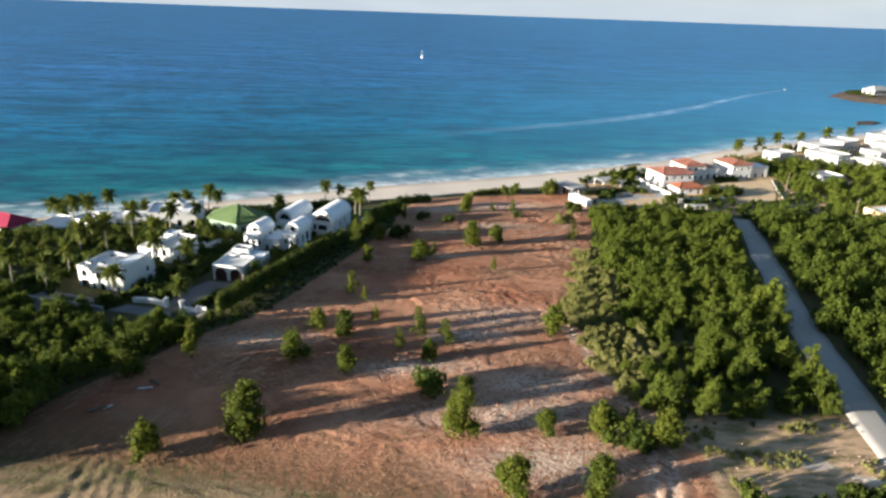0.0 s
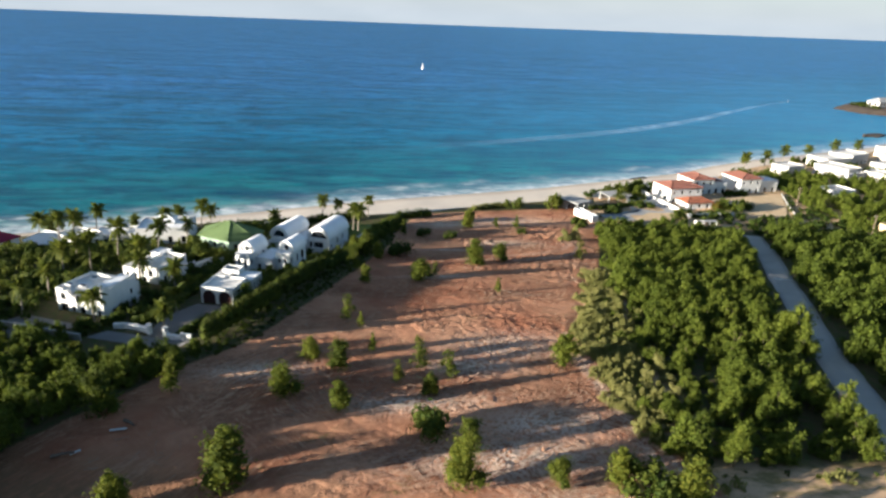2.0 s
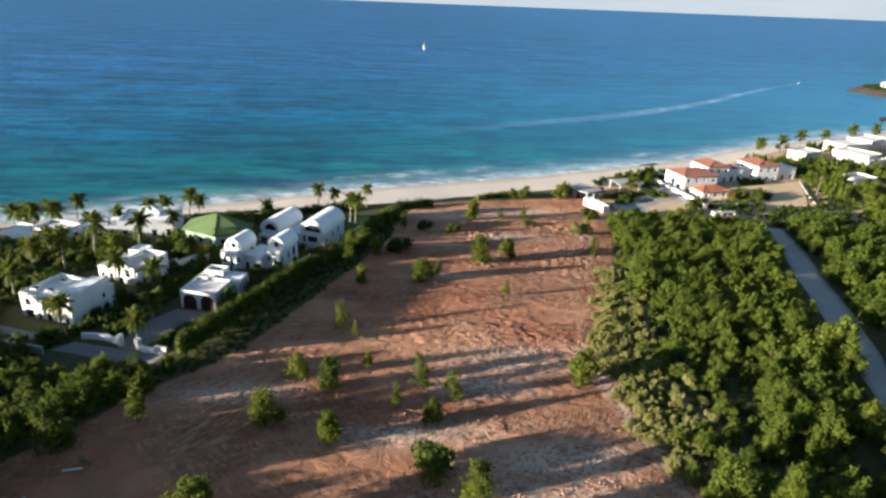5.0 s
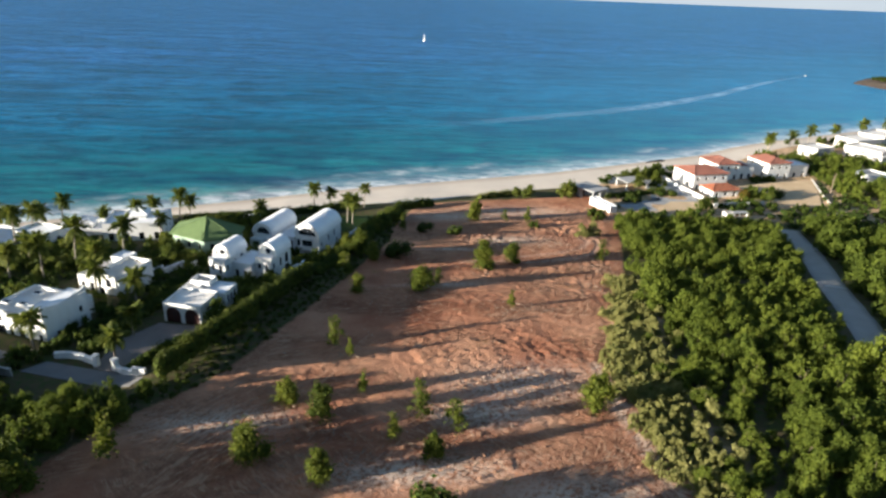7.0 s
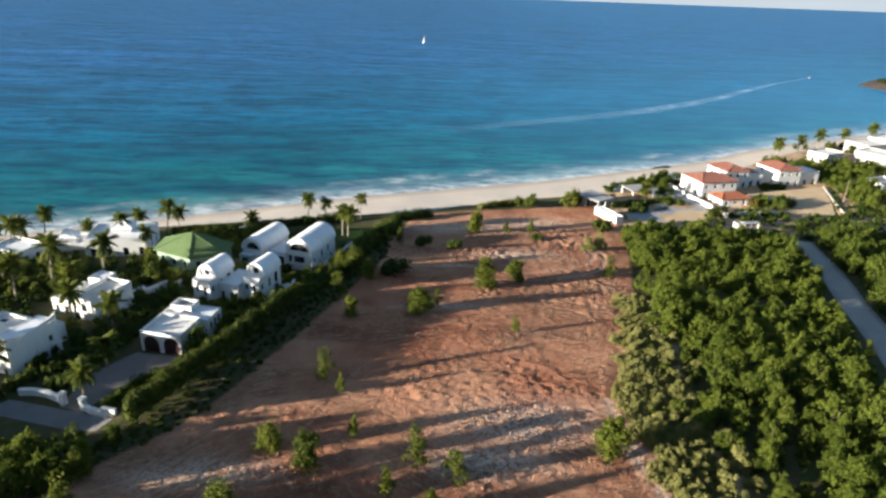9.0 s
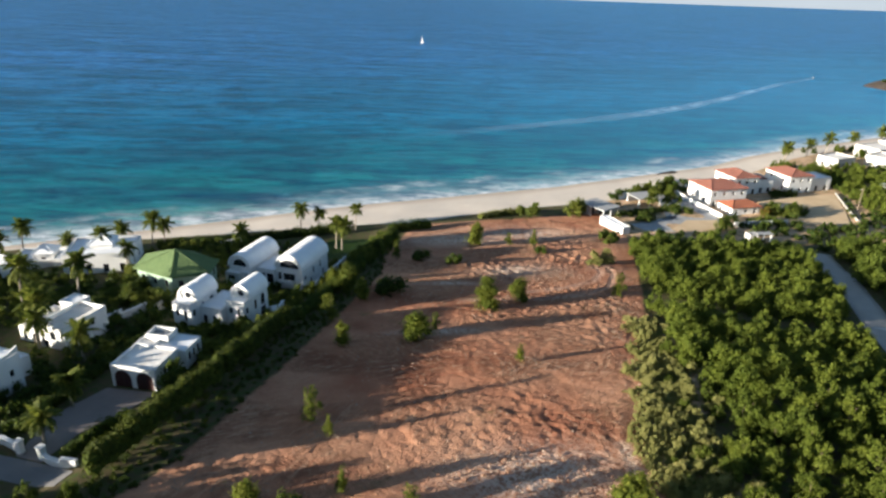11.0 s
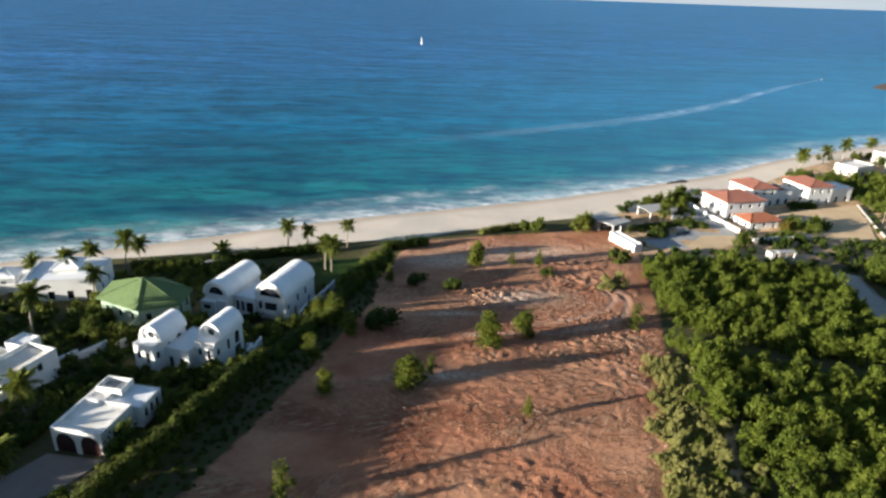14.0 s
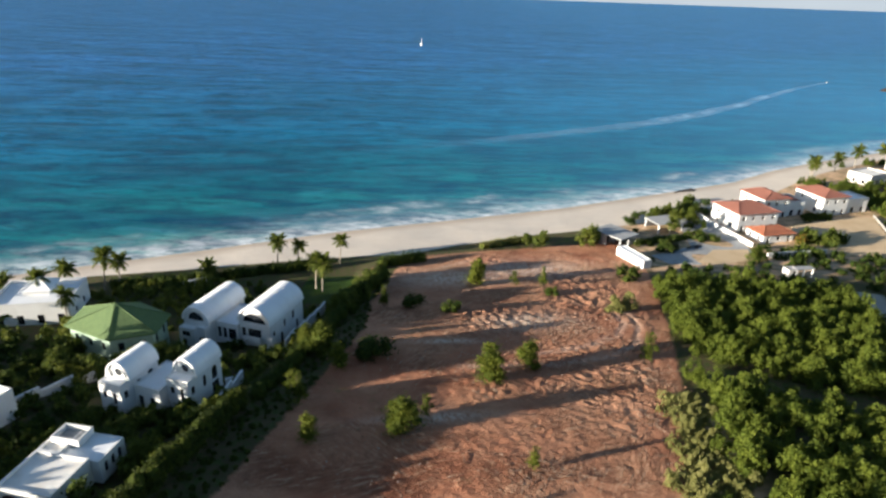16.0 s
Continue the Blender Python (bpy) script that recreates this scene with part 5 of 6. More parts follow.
def court_house():
    h = thing("villa", pose(-67.3, 143.6, 12.0, 0, 0, ROT), "white cubic villa with parapets and an upper terrace", "house")
    block(h, Matrix.Identity(4), 4.6, 7.0, 3.4, {"front": ((0.7, 1.5, 0.8, 2.1, "rect"), (2.6, 3.6, 0.0, 2.2, "rect"))}, parapet=0.8, roof=ROOFDIRTY)
    block(h, pose(4.62, -0.6, 0), 5.4, 8.6, 4.7, {"front": ((0.8, 1.5, 2.5, 3.7, "rect"), (2.5, 3.7, 2.3, 3.9, "arch"), (0.9, 2.0, 0.0, 2.0, "rect")), "right": ((1.2, 2.1, 0.0, 2.2, "rect"), (5.2, 6.0, 2.6, 3.8, "rect"))}, parapet=0.7, roof=ROOFDIRTY)
    block(h, pose(1.2, 7.02, 0), 3.3, 3.2, 4.4, parapet=0.2)
    return h


def hipped_villa(x, y, rz, w, d, h, mat, roofmat, rise, label, windows=3, over=0.45, dz=-0.3, ridge=0.4):
    v = thing("house", sit(x, y, rz, dz), label, "house")
    f = []
    for i in range(windows):
        c = w * (i + 0.5) / windows
        f.append((c - 0.5, c + 0.5, 0.9 if i % 2 else 0.05, 2.1, "rect"))
        if h > 4.8:
            f.append((c - 0.5, c + 0.5, h - 2.1, h - 0.8, "rect"))
    s = []
    for i in range(2):
        c = d * (i + 0.5) / 2
        s.append((c - 0.45, c + 0.45, 0.9, 2.1, "rect"))
        if h > 4.8:
            s.append((c - 0.45, c + 0.45, h - 2.1, h - 0.9, "rect"))
    block(v, Matrix.Identity(4), w, d, h, {"front": tuple(f), "right": tuple(s), "left": tuple(s)}, mat=mat, parapet=0.02)
    hip_roof(v, Matrix.Identity(4), 0, w, 0, d, h + 0.02, rise, roofmat, over, ridge=ridge)
    return v


def flat_villa(x, y, rz, w, d, h, label, windows=3, dz=-0.3, roof=None, mat=None, cat="house", name="house", group=""):
    v = thing(name, sit(x, y, rz, dz), label, cat, group)
    f = tuple((w * (i + 0.5) / windows - 0.6, w * (i + 0.5) / windows + 0.6, 0.3, 2.2, "rect") for i in range(windows))
    s = ((d * 0.3 - 0.5, d * 0.3 + 0.5, 0.8, 2.1, "rect"), (d * 0.7 - 0.5, d * 0.7 + 0.5, 0.8, 2.1, "rect"))
    block(v, Matrix.Identity(4), w, d, h, {"front": f, "right": s, "left": s}, roof=roof, mat=mat, cap=0.06)
    return v


arched_garage()
small_vault_house()
big_vault_house()
green_house()
terrace_house()
court_house()
flat_villa(-83, 181.5, 12, 14, 11, 4.6, "white flat-roofed beach villa behind palms", 4)
hipped_villa(-87, 194, 12, 6.5, 6.5, 4.0, WHITE, ROOFWHITE, 1.9, "small white beach pavilion with a pointed white roof", 2, ridge=0.05)
flat_villa(-98, 186, 12, 13, 8, 3.8, "long low white beach house with a flat roof", 4)
hipped_villa(-113, 180, -20, 12, 8, 4.0, WHITE, ROOFWHITE, 2.2, "white beach villa with a hipped white roof", 3)
hipped_villa(-79.5, 187, 12, 4.6, 4.6, 5.6, WHITE, ROOFWHITE, 1.7, "white tower room with a pointed white roof", 1, ridge=0.05)
hipped_villa(-94, 188.5, 12, 4.2, 4.2, 4.9, WHITE, ROOFWHITE, 1.6, "white roof room with a pointed white roof", 1, ridge=0.05)
flat_villa(-102, 176.5, -20, 9, 7, 3.6, "white single-storey wing beside a beach villa", 3)
hipped_villa(-123, 170, -20, 11, 8, 4.8, WHITE, MAGENTA, 2.4, "white villa with a faded crimson hipped roof", 3)
garden_wall([(-55.5, 116.2), (-53.6, 116.4), (-51.6, 116.0), (-50, 115.2), (-48.6, 114.4)], 0.9, "curved white gate wall beside the villa entrance", T=0.45)
garden_wall([(-45.0, 113.2), (-43.6, 112.3), (-42.0, 111.7), (-40.0, 111.4)], 0.75, "white gate wall stepping down beside the drive", T=0.45)
for gx_, gy_ in ((-48.4, 114.3), (-45.2, 113.3)):
    p = thing("gate_pillar", sit(gx_, gy_), "white square gate pillar with a cap", "pillar", "gate pillars")
    part("shaft", bevelled(boxes((-0.35, 0.35, -0.35, 0.35, -0.6, 1.7))), WHITE, p)
    part("cap", bevelled(boxes((-0.45, 0.45, -0.45, 0.45, 1.7, 1.86))), WHITE, p)
garden_wall([(-58, 110.5), (-66, 112.5), (-78, 116)], 1.2, "grey stone garden wall in front of the villas", STONE)
garden_wall([(-26.0, 174.8), (-24.6, 184), (-22.6, 194)], 1.9, "white boundary wall beside the large vaulted villa")
garden_wall([(-31.5, 160), (-29.2, 161.2), (-29.9, 153.4)], 1.3, "white garden wall beside the small vaulted villa")
garden_wall([(-58.5, 150), (-53.5, 158), (-50, 163)], 1.1, "white garden wall beside a shaded path")
garden_wall([(-55.5, 203), (-51.5, 206.5)], 2.0, "short white wall by the beach hedge")

# ---- houses on the east side ----
hipped_villa(88.6, 256.0, 16, 14, 12, 5.7, WHITE, REDTILE, 1.5, "white two-storey house with a terracotta hipped roof", 4)
hipped_villa(102.3, 269.5, 16, 9.6, 11, 6.3, WHITE, REDTILE, 1.5, "tall white house with a terracotta hipped roof", 3)
flat_villa(111.8, 272.8, 16, 6.5, 8, 5.0, "white flat-roofed annex of a terracotta-roofed house", 2, roof=REDTILE)
hipped_villa(123.5, 274.0, 16, 10, 12, 6.2, WHITE, REDTILE, 1.6, "white two-storey beach house with a terracotta roof", 3)
flat_villa(134.0, 277.8, 16, 8, 8, 5.0, "white flat-roofed annex with small windows", 2)
hipped_villa(92.4, 247.2, 16, 10.5, 7, 2.6, WHITE, ORANGETILE, 1.5, "low white garage with an orange tiled roof", 3)
garden_wall([(80.5, 275), (83.5, 260), (88.2, 244)], 1.3, "long white boundary wall beside a grey drive", T=0.4)
garden_wall([(131.5, 244), (135, 256), (141.5, 275)], 0.6, "low weathered wall along the sandy yard", STONE)
garden_wall([(88.5, 236), (97, 238.5), (107, 240.5)], 1.3, "low cream wall in front of the red-roofed houses")


def slab_house():
    h = thing("house", pose(49.2, 237.5, 3.0, 0, 0, 38), "unfinished grey concrete house with a flat slab roof on posts", "house")
    part("roof", bevelled(boxes((0, 8, 0, 10, 2.9, 3.2)), 0.05), GREY, h)
    for x in (0.4, 4.0, 7.6):
        for y in (0.4, 5.2):
            part("post", boxes((x - 0.18, x + 0.18, y - 0.18, y + 0.18, -0.6, 2.9)), GREY, h)
    ops = ((1.0, 2.6, 0.0, 2.2, "rect"), (4.2, 6.4, 0.6, 2.2, "rect"))
    w = part("wall", wall_mesh(7.6, 2.9, 0.2, ops, m=pose(0.2, 5.8, 0)), GREY, h)
    for o in ops:
        window(w, o, 0.2, pose(0.2, 5.8, 0))
    for b in ((0.2, 0.4, 6.05, 9.7, -0.6, 2.9), (7.6, 7.8, 6.05, 9.7, -0.6, 2.9), (0.45, 7.55, 9.5, 9.7, -0.6, 2.9)):
        part("wall", boxes(b), GREY, h)
    return h


slab_house()
wb = thing("storehouse", pose(47.5, 234.4, 2.6, 0, 0, -66), "long white windowless block at the plot's corner", "building")
block(wb, Matrix.Identity(4), 10.6, 2.6, 3.0, {"back": ((1.0, 1.9, 0.0, 2.1, "rect"),)}, parapet=0.1)
pv = thing("pavilion", sit(64, 252, 20), "low garden pavilion with a grey flat roof", "pavilion")
part("roof", bevelled(boxes((0, 9, 0, 7, 2.6, 2.85)), 0.05), GREY, pv)
for x in (0.4, 4.5, 8.6):
    for y in (0.4, 6.6):
        part("post", boxes((x - 0.15, x + 0.15, y - 0.15, y + 0.15, -0.5, 2.6)), WHITE, pv)
part("wall", boxes((0.6, 8.4, 6.4, 6.6, -0.5, 2.6)), GREY, pv)
gh = thing("gatehouse", sit(86.5, 221.0, 10), "small white gatehouse with an open porch", "gatehouse")
block(gh, Matrix.Identity(4), 2.6, 2.4, 2.4, {"front": ((1.1, 2.0, 0.0, 2.1, "rect"),)}, mat=DULLWHITE, roof=GREY, parapet=0.1)
part("porch_roof", boxes((2.6, 7.4, 0.2, 2.2, 2.2, 2.36)), GREY, gh)
for x in (4.6, 7.1):
    part("post", boxes((x - 0.15, x + 0.15, 0.4, 0.7, -0.5, 2.2)), WHITE, gh)
for i, (x, y, w, d, h) in enumerate(((162, 311, 12, 9, 4.4), (178, 319, 16, 12, 5.2), (189, 327, 15, 12, 5.4), (208, 338, 17, 12, 5.6), (228, 349, 16, 13, 5.2), (184, 301, 13, 10, 4.0),
                                     (196, 309, 15, 10, 4.4), (216, 320, 16, 11, 4.6), (248, 361, 18, 13, 5.4), (238, 332, 16, 11, 4.6))):
    flat_villa(x, y, (28, -58, 20, 34, -66)[i % 5], w, d, h, "white flat-roofed beach apartment block", 4, mat=DULLWHITE, roof=ROOFDIRTY, group="white apartment blocks", name="apartment_block", cat="building")
flat_villa(163, 272, 24, 11, 9, 3.0, "low house with a pale grey flat roof", 3, roof=GREY)
flat_villa(150, 213, 18, 12, 9, 3.4, "cream house with a white flat roof among trees", 3, mat=YARD)


def utility_pole(x, y, h, label):
    p = thing("utility_pole", sit(x, y, 20), label, "pole", "utility poles")
    b = bmesh.new()
    limb(b, [(0, 0, -0.8), (0, 0, h * 0.5), (0, 0, h)], [0.17, 0.14, 0.11], 8)
    part("shaft", b, WOOD, p)
    part("crossarm", boxes((-0.9, 0.9, -0.06, 0.06, h - 0.7, h - 0.58)), WOOD, p)
    for x in (-0.75, 0, 0.75):
        part("insulator", boxes((x - 0.05, x + 0.05, -0.05, 0.05, h - 0.58, h - 0.4)), WHITE, p)


utility_pole(131, 201, 10.5, "leaning grey wooden utility pole above the scrub")
utility_pole(138, 256, 8, "grey wooden utility pole beside the yard")

# ---- rocks, headland and boats ----


def rock_mass(name, outline, h, label, seed, category="rock"):
    """A rocky mass from its plan: rings that step up and in, broken by noise."""
    pts = []
    for (ax, ay), (bx, by) in zip(outline, outline[1:] + outline[:1]):
        k = max(2, int(math.hypot(bx - ax, by - ay) / 4))
        pts += [(ax + (bx - ax) * i / k, ay + (by - ay) * i / k) for i in range(k)]
    cx, cy = sum(p[0] for p in pts) / len(pts), sum(p[1] for p in pts) / len(pts)
    bm = bmesh.new()
    rings = []
    for f, z in ((1.06, -2.0), (1.0, 0.15 * h), (0.93, 0.6 * h), (0.82, 0.92 * h), (0.55, h), (0.25, h * 1.02)):
        ring = []
        for x, y in pts:
            v = Vector((cx + (x - cx) * f, cy + (y - cy) * f, z))
            n = noise.noise(Vector((v.x * 0.22, v.y * 0.22, seed)))
            m = noise.noise(Vector((v.x * 0.6, v.y * 0.6, seed + z)))
            ring.append(bm.verts.new((v.x + 2.0 * n, v.y + 2.0 * m, z + 0.25 * h * n + 0.12 * h * m)))
        rings.append(ring)
    for p, q in zip(rings, rings[1:]):
        for i in range(len(pts)):
            j = (i + 1) % len(pts)
            bm.faces.new((p[i], p[j], q[j], q[i]))
    bm.faces.new(rings[-1])
    bmesh.ops.recalc_face_normals(bm, faces=bm.faces)
    return tagged(part(name, bm, ROCK, None), label, category)


rock_mass("headland", [(356, 612), (362, 580), (384, 562), (420, 556), (520, 570), (560, 650), (470, 670), (402, 650), (376, 632)], 5.0, "brown rocky headland jutting into the sea", 1, "headland")
rock_mass("sea_rock", [(283, 450), (296, 452), (309, 462), (306, 468), (290, 461)], 0.9, "dark low rock awash offshore", 2)
rock_mass("shore_rock", [(86, 302), (91, 304), (96, 307), (95, 309), (90, 306.5)], 0.5, "dark rocks at the waterline", 3)
hv = thing("house", pose(381, 588, 4.6, 0, 0, 20), "white house with a hipped roof on the headland", "house")
block(hv, Matrix.Identity(4), 20, 12, 4.6, {"front": tuple((1.5 + 3.6 * i, 3.1 + 3.6 * i, 1.5, 3.6, "rect") for i in range(5)), "left": ((2, 4, 1.5, 3.6, "rect"), (7, 9, 1.5, 3.6, "rect"))}, mat=DULLWHITE, parapet=0.05)
hip_roof(hv, Matrix.Identity(4), 0, 20, 0, 12, 4.62, 3.2, GREY, 0.6)
for i, (x, y) in enumerate(((370, 606), (373, 598), (376, 608), (380, 611), (388, 614), (376, 586), (402, 604), (410, 612), (418, 600), (430, 618))):
    plant("shrub", BUSHES[i % 3], x, y, 1.9 + 0.5 * (i % 3), 1.3 * i, "low green shrub on the rocky headland", "shrub", "shrubs on the headland", 1.3, 4.1)


def hull(bm, L, W, H):
    secs = []
    for f, w, k in ((0.0, 0.85, 0.3), (0.25, 1.0, 0.15), (0.6, 0.92, 0.1), (0.85, 0.5, 0.2), (1.0, 0.04, 0.45)):
        x = L * (f - 0.5)
        secs.append([bm.verts.new(c) for c in ((x, -W / 2 * w, H), (x, -W / 2 * w * 0.8, H * k), (x, 0, H * k - 0.3 * H), (x, W / 2 * w * 0.8, H * k), (x, W / 2 * w, H))])
    for a, b in zip(secs, secs[1:]):
        for i in range(4):
            bm.faces.new((a[i], a[i + 1], b[i + 1], b[i]))
        bm.faces.new((a[4], a[0], b[0], b[4]))
    bm.faces.new(secs[0])
    bm.faces.new(secs[-1][::-1])
    bmesh.ops.recalc_face_normals(bm, faces=bm.faces)


sb = thing("sailboat", Matrix.LocRotScale((-33, 888, 0), Euler((0, 0, radians(-66))), (0.34, 0.5, 0.64)), "white sailing boat with raised white sails far out at sea", "sailboat")
b = bmesh.new()
hull(b, 13, 4.2, 1.7)
part("hull", b, BOATWHITE, sb)
part("cabin", bevelled(boxes((-2.5, 2.2, -1.1, 1.1, 1.5, 2.3)), 0.15), BOATWHITE, sb)
b = bmesh.new()
limb(b, [(0.8, 0, 1.4), (0.8, 0, 9), (0.8, 0, 17)], [0.14, 0.12, 0.07], 8)
part("mast", b, BOATWHITE, sb)
part("boom", boxes((-4.8, 0.7, -0.07, 0.07, 2.7, 2.85)), BOATWHITE, sb)
for nm, tri in (("mainsail", ((0.6, 2.9), (-4.6, 2.9), (0.6, 16.5))), ("jib", ((6.2, 2.0), (1.4, 2.6), (1.1, 14.5)))):
    b = bmesh.new()
    n = 7
    grid = []
    for i in range(n + 1):
        row = []
        for j in range(n + 1 - i):
            u, v = i / n, j / n
            w = 1 - u - v
            x = tri[0][0] * w + tri[1][0] * v + tri[2][0] * u
            z = tri[0][1] * w + tri[1][1] * v + tri[2][1] * u
            row.append(b.verts.new((x, 2.2 * w * v + 0.5 * v * u + 0.3 * w * u, z)))
        grid.append(row)
    for i in range(n):
        for j in range(n - i):
            b.faces.new((grid[i][j], grid[i][j + 1], grid[i + 1][j]))
            if j < n - i - 1:
                b.faces.new((grid[i][j + 1], grid[i + 1][j + 1], grid[i + 1][j]))
    g = bmesh.ops.extrude_face_region(b, geom=b.faces[:])
    bmesh.ops.translate(b, verts=[v for v in g["geom"] if isinstance(v, bmesh.types.BMVert)], vec=(0, 0.03, 0))
    bmesh.ops.recalc_face_normals(b, faces=b.faces)
    part(nm, b, SAIL, sb, smooth=True)

mb = thing("motorboat", Matrix.LocRotScale((336, 655, 0.1), Euler((0, radians(-4), radians(42))), (0.45, 0.45, 0.45)), "small grey motorboat running fast", "motorboat")
b = bmesh.new()
hull(b, 9, 2.8, 1.2)
part("hull", b, GREY, mb)
part("cabin", bevelled(boxes((-1.6, 1.4, -0.9, 0.9, 1.0, 2.0)), 0.2), GREY, mb)
part("windscreen", boxes((1.4, 1.5, -0.8, 0.8, 1.4, 1.95)), GLASS, mb)

WK = [(333, 652), (290, 613), (237, 557), (191, 505), (154, 470), (120, 442), (90, 420), (55, 399), (8, 372), (-40, 345)]
bm = bmesh.new()
lay = bm.verts.layers.float_color.new("foam")
rows = []
for i in range(91):
    k = i / 90 * (len(WK) - 1)
    a = min(int(k), len(WK) - 2)
    p = Vector((*WK[a], 0)).lerp(Vector((*WK[a + 1], 0)), k - a)
    d = Vector((WK[a + 1][0] - WK[a][0], WK[a + 1][1] - WK[a][1], 0)).normalized().cross(Vector((0, 0, 1)))
    w = 3.0 + 12.0 * min(1, i / 40)
    row = []
    for f in (-1, -0.6, -0.2, 0.2, 0.6, 1):
        c = p + d * (f * w / 2 + 1.2 * noise.noise(Vector((i * 0.2, f, 4))))
        v = bm.verts.new((c.x, c.y, 0.06))
        e = max(0.0, 1 - abs(f) ** 2) * (1.0 if i < 45 else max(0.0, 1 - (i - 45) / 42)) * 0.72
        v[lay] = (e, e, e, 1)
        row.append(v)
    rows.append(row)
for p, q in zip(rows, rows[1:]):
    for j in range(5):
        bm.faces.new((p[j], q[j], q[j + 1], p[j + 1]))
bmesh.ops.recalc_face_normals(bm, faces=bm.faces)
tagged(part("boat_wake", bm, WAKE, None), "long white foam wake behind a motorboat", "wake", kind="stuff")

# ---- cleared wood and loose stones on the plot ----
br_ = np.random.default_rng(23)


def litter(name, spots, label, category, material, make):
    bm = bmesh.new()
    for cx, cy, rx, ry, n in spots:
        for _ in range(n):
            x, y = cx + br_.normal() * rx, cy + br_.normal() * ry
            make(bm, x, y, gz(x, y) + 0.12, br_.uniform(0, 6.28))
    return tagged(part(name, bm, material, None), label, category, kind="stuff")


def stick(bm, x, y, z, a):
    L, w = br_.uniform(0.5, 2.0), br_.uniform(0.015, 0.04)
    d, s = Vector((math.cos(a), math.sin(a), br_.uniform(-0.05, 0.12))) * L / 2, Vector((-math.sin(a), math.cos(a), 0)) * w
    c, u = Vector((x, y, z + 0.08)), Vector((0, 0, w * 1.6))
    hexa(bm, [c - d - s, c + d - s * 0.6, c + d + s * 0.6, c - d + s, c - d - s + u, c + d - s * 0.6 + u, c + d + s * 0.6 + u, c - d + s + u])


def stone(bm, x, y, z, a):
    r = 0.04 + 0.09 * br_.uniform(0, 1) ** 2.0
    k = [br_.uniform(0.6, 1.2) for _ in range(8)]
    pts = [(-1, -1, -0.6), (1, -1, -0.6), (1, 1, -0.6), (-1, 1, -0.6), (-0.7, -0.7, 0.7), (0.7, -0.7, 0.7), (0.7, 0.7, 0.7), (-0.7, 0.7, 0.7)]
    hexa(bm, [(x + r * f * (px_ * math.cos(a) - py_ * math.sin(a)), y + r * f * (px_ * math.sin(a) + py_ * math.cos(a)), z + r * f * pz_) for f, (px_, py_, pz_) in zip(k, pts)])


litter("brushwood", [(-18, 99, 6, 2.5, 60), (-22, 108, 4, 2, 40), (-12, 92, 5, 2, 50), (2, 97, 6, 2, 50), (-15, 118, 2, 1.5, 20), (-2, 146, 3, 1.5, 50), (8, 159, 2, 1.5, 20), (14, 138, 3, 1.5, 40),
                     (34, 165, 3, 3, 30), (30, 150, 2, 4, 30), (26, 186, 5, 4, 30), (22, 92, 4, 4, 40), (12, 80, 6, 3, 50), (-30, 78, 5, 3, 40)],
       "brown dead branches and brushwood strewn on the earth", "brushwood", DEADWOOD, stick)
litter("rubble", [(12, 112, 6, 2.5, 420), (5, 104, 5, 2, 160), (11, 84, 7, 3, 160), (-26, 103, 5, 2, 120), (20, 219, 8, 3, 160), (3, 213, 8, 3, 120), (26, 184, 6, 4, 200), (8, 165, 12, 3, 160), (0, 135, 16, 10, 240), (10, 175, 14, 8, 240), (45, 70, 6, 3, 60)],
       "small loose stones and clods on the cleared plot", "rubble", RUBBLE, stone)


def clod(bm, x, y, z, a):
    r = 0.05 + 0.12 * br_.uniform(0, 1) ** 2
    k = [br_.uniform(0.6, 1.25) for _ in range(8)]
    pts = [(-1.3, -0.8, -0.7), (1.3, -0.8, -0.7), (1.3, 0.8, -0.7), (-1.3, 0.8, -0.7), (-0.8, -0.5, 0.5), (0.8, -0.5, 0.5), (0.8, 0.5, 0.5), (-0.8, 0.5, 0.5)]
    hexa(bm, [(x + r * f * (px_ * math.cos(a) - py_ * math.sin(a)), y + r * f * (px_ * math.sin(a) + py_ * math.cos(a)), z + r * f * pz_) for f, (px_, py_, pz_) in zip(k, pts)])


litter("earth_clods", [(24, 184, 5, 6, 420), (24, 157, 8, 4, 200), (12, 172, 9, 4, 220), (-2, 150, 9, 4, 120), (-20, 100, 8, 3.5, 240), (12, 112, 6, 2.5, 240), (14, 84, 8, 4, 180), (2, 96, 8, 3, 160),
                       (3, 213, 8, 3, 160), (20, 219, 7, 3, 160), (30, 170, 4, 8, 220)],
       "broken red-brown clods of bulldozed earth", "clods", CLOD, clod)



def fallen_log(x, y, turn, L, label):
    t = thing("fallen_log", pose(x, y, gz(x, y) + 0.2, 0, 0, turn), label, "log", "felled wood on the plot")
    b = bmesh.new()
    limb(b, [(0, 0, 0), (0, 0.1, L * 0.5), (0.05, 0, L)], [0.22, 0.18, 0.12], 8)
    part("trunk", b, BARK, t).matrix_basis = pose(-L / 2, 0, 0.05, 0, 88, 0)
    b = bmesh.new()
    limb(b, [(0, 0, 0), (0.1, 0.1, 0.5), (0.3, 0.1, 1.0)], [0.09, 0.07, 0.03], 6)
    part("branch", b, BARK, t).matrix_basis = pose(0.2, 0, 0.1, 30, 40, 0)


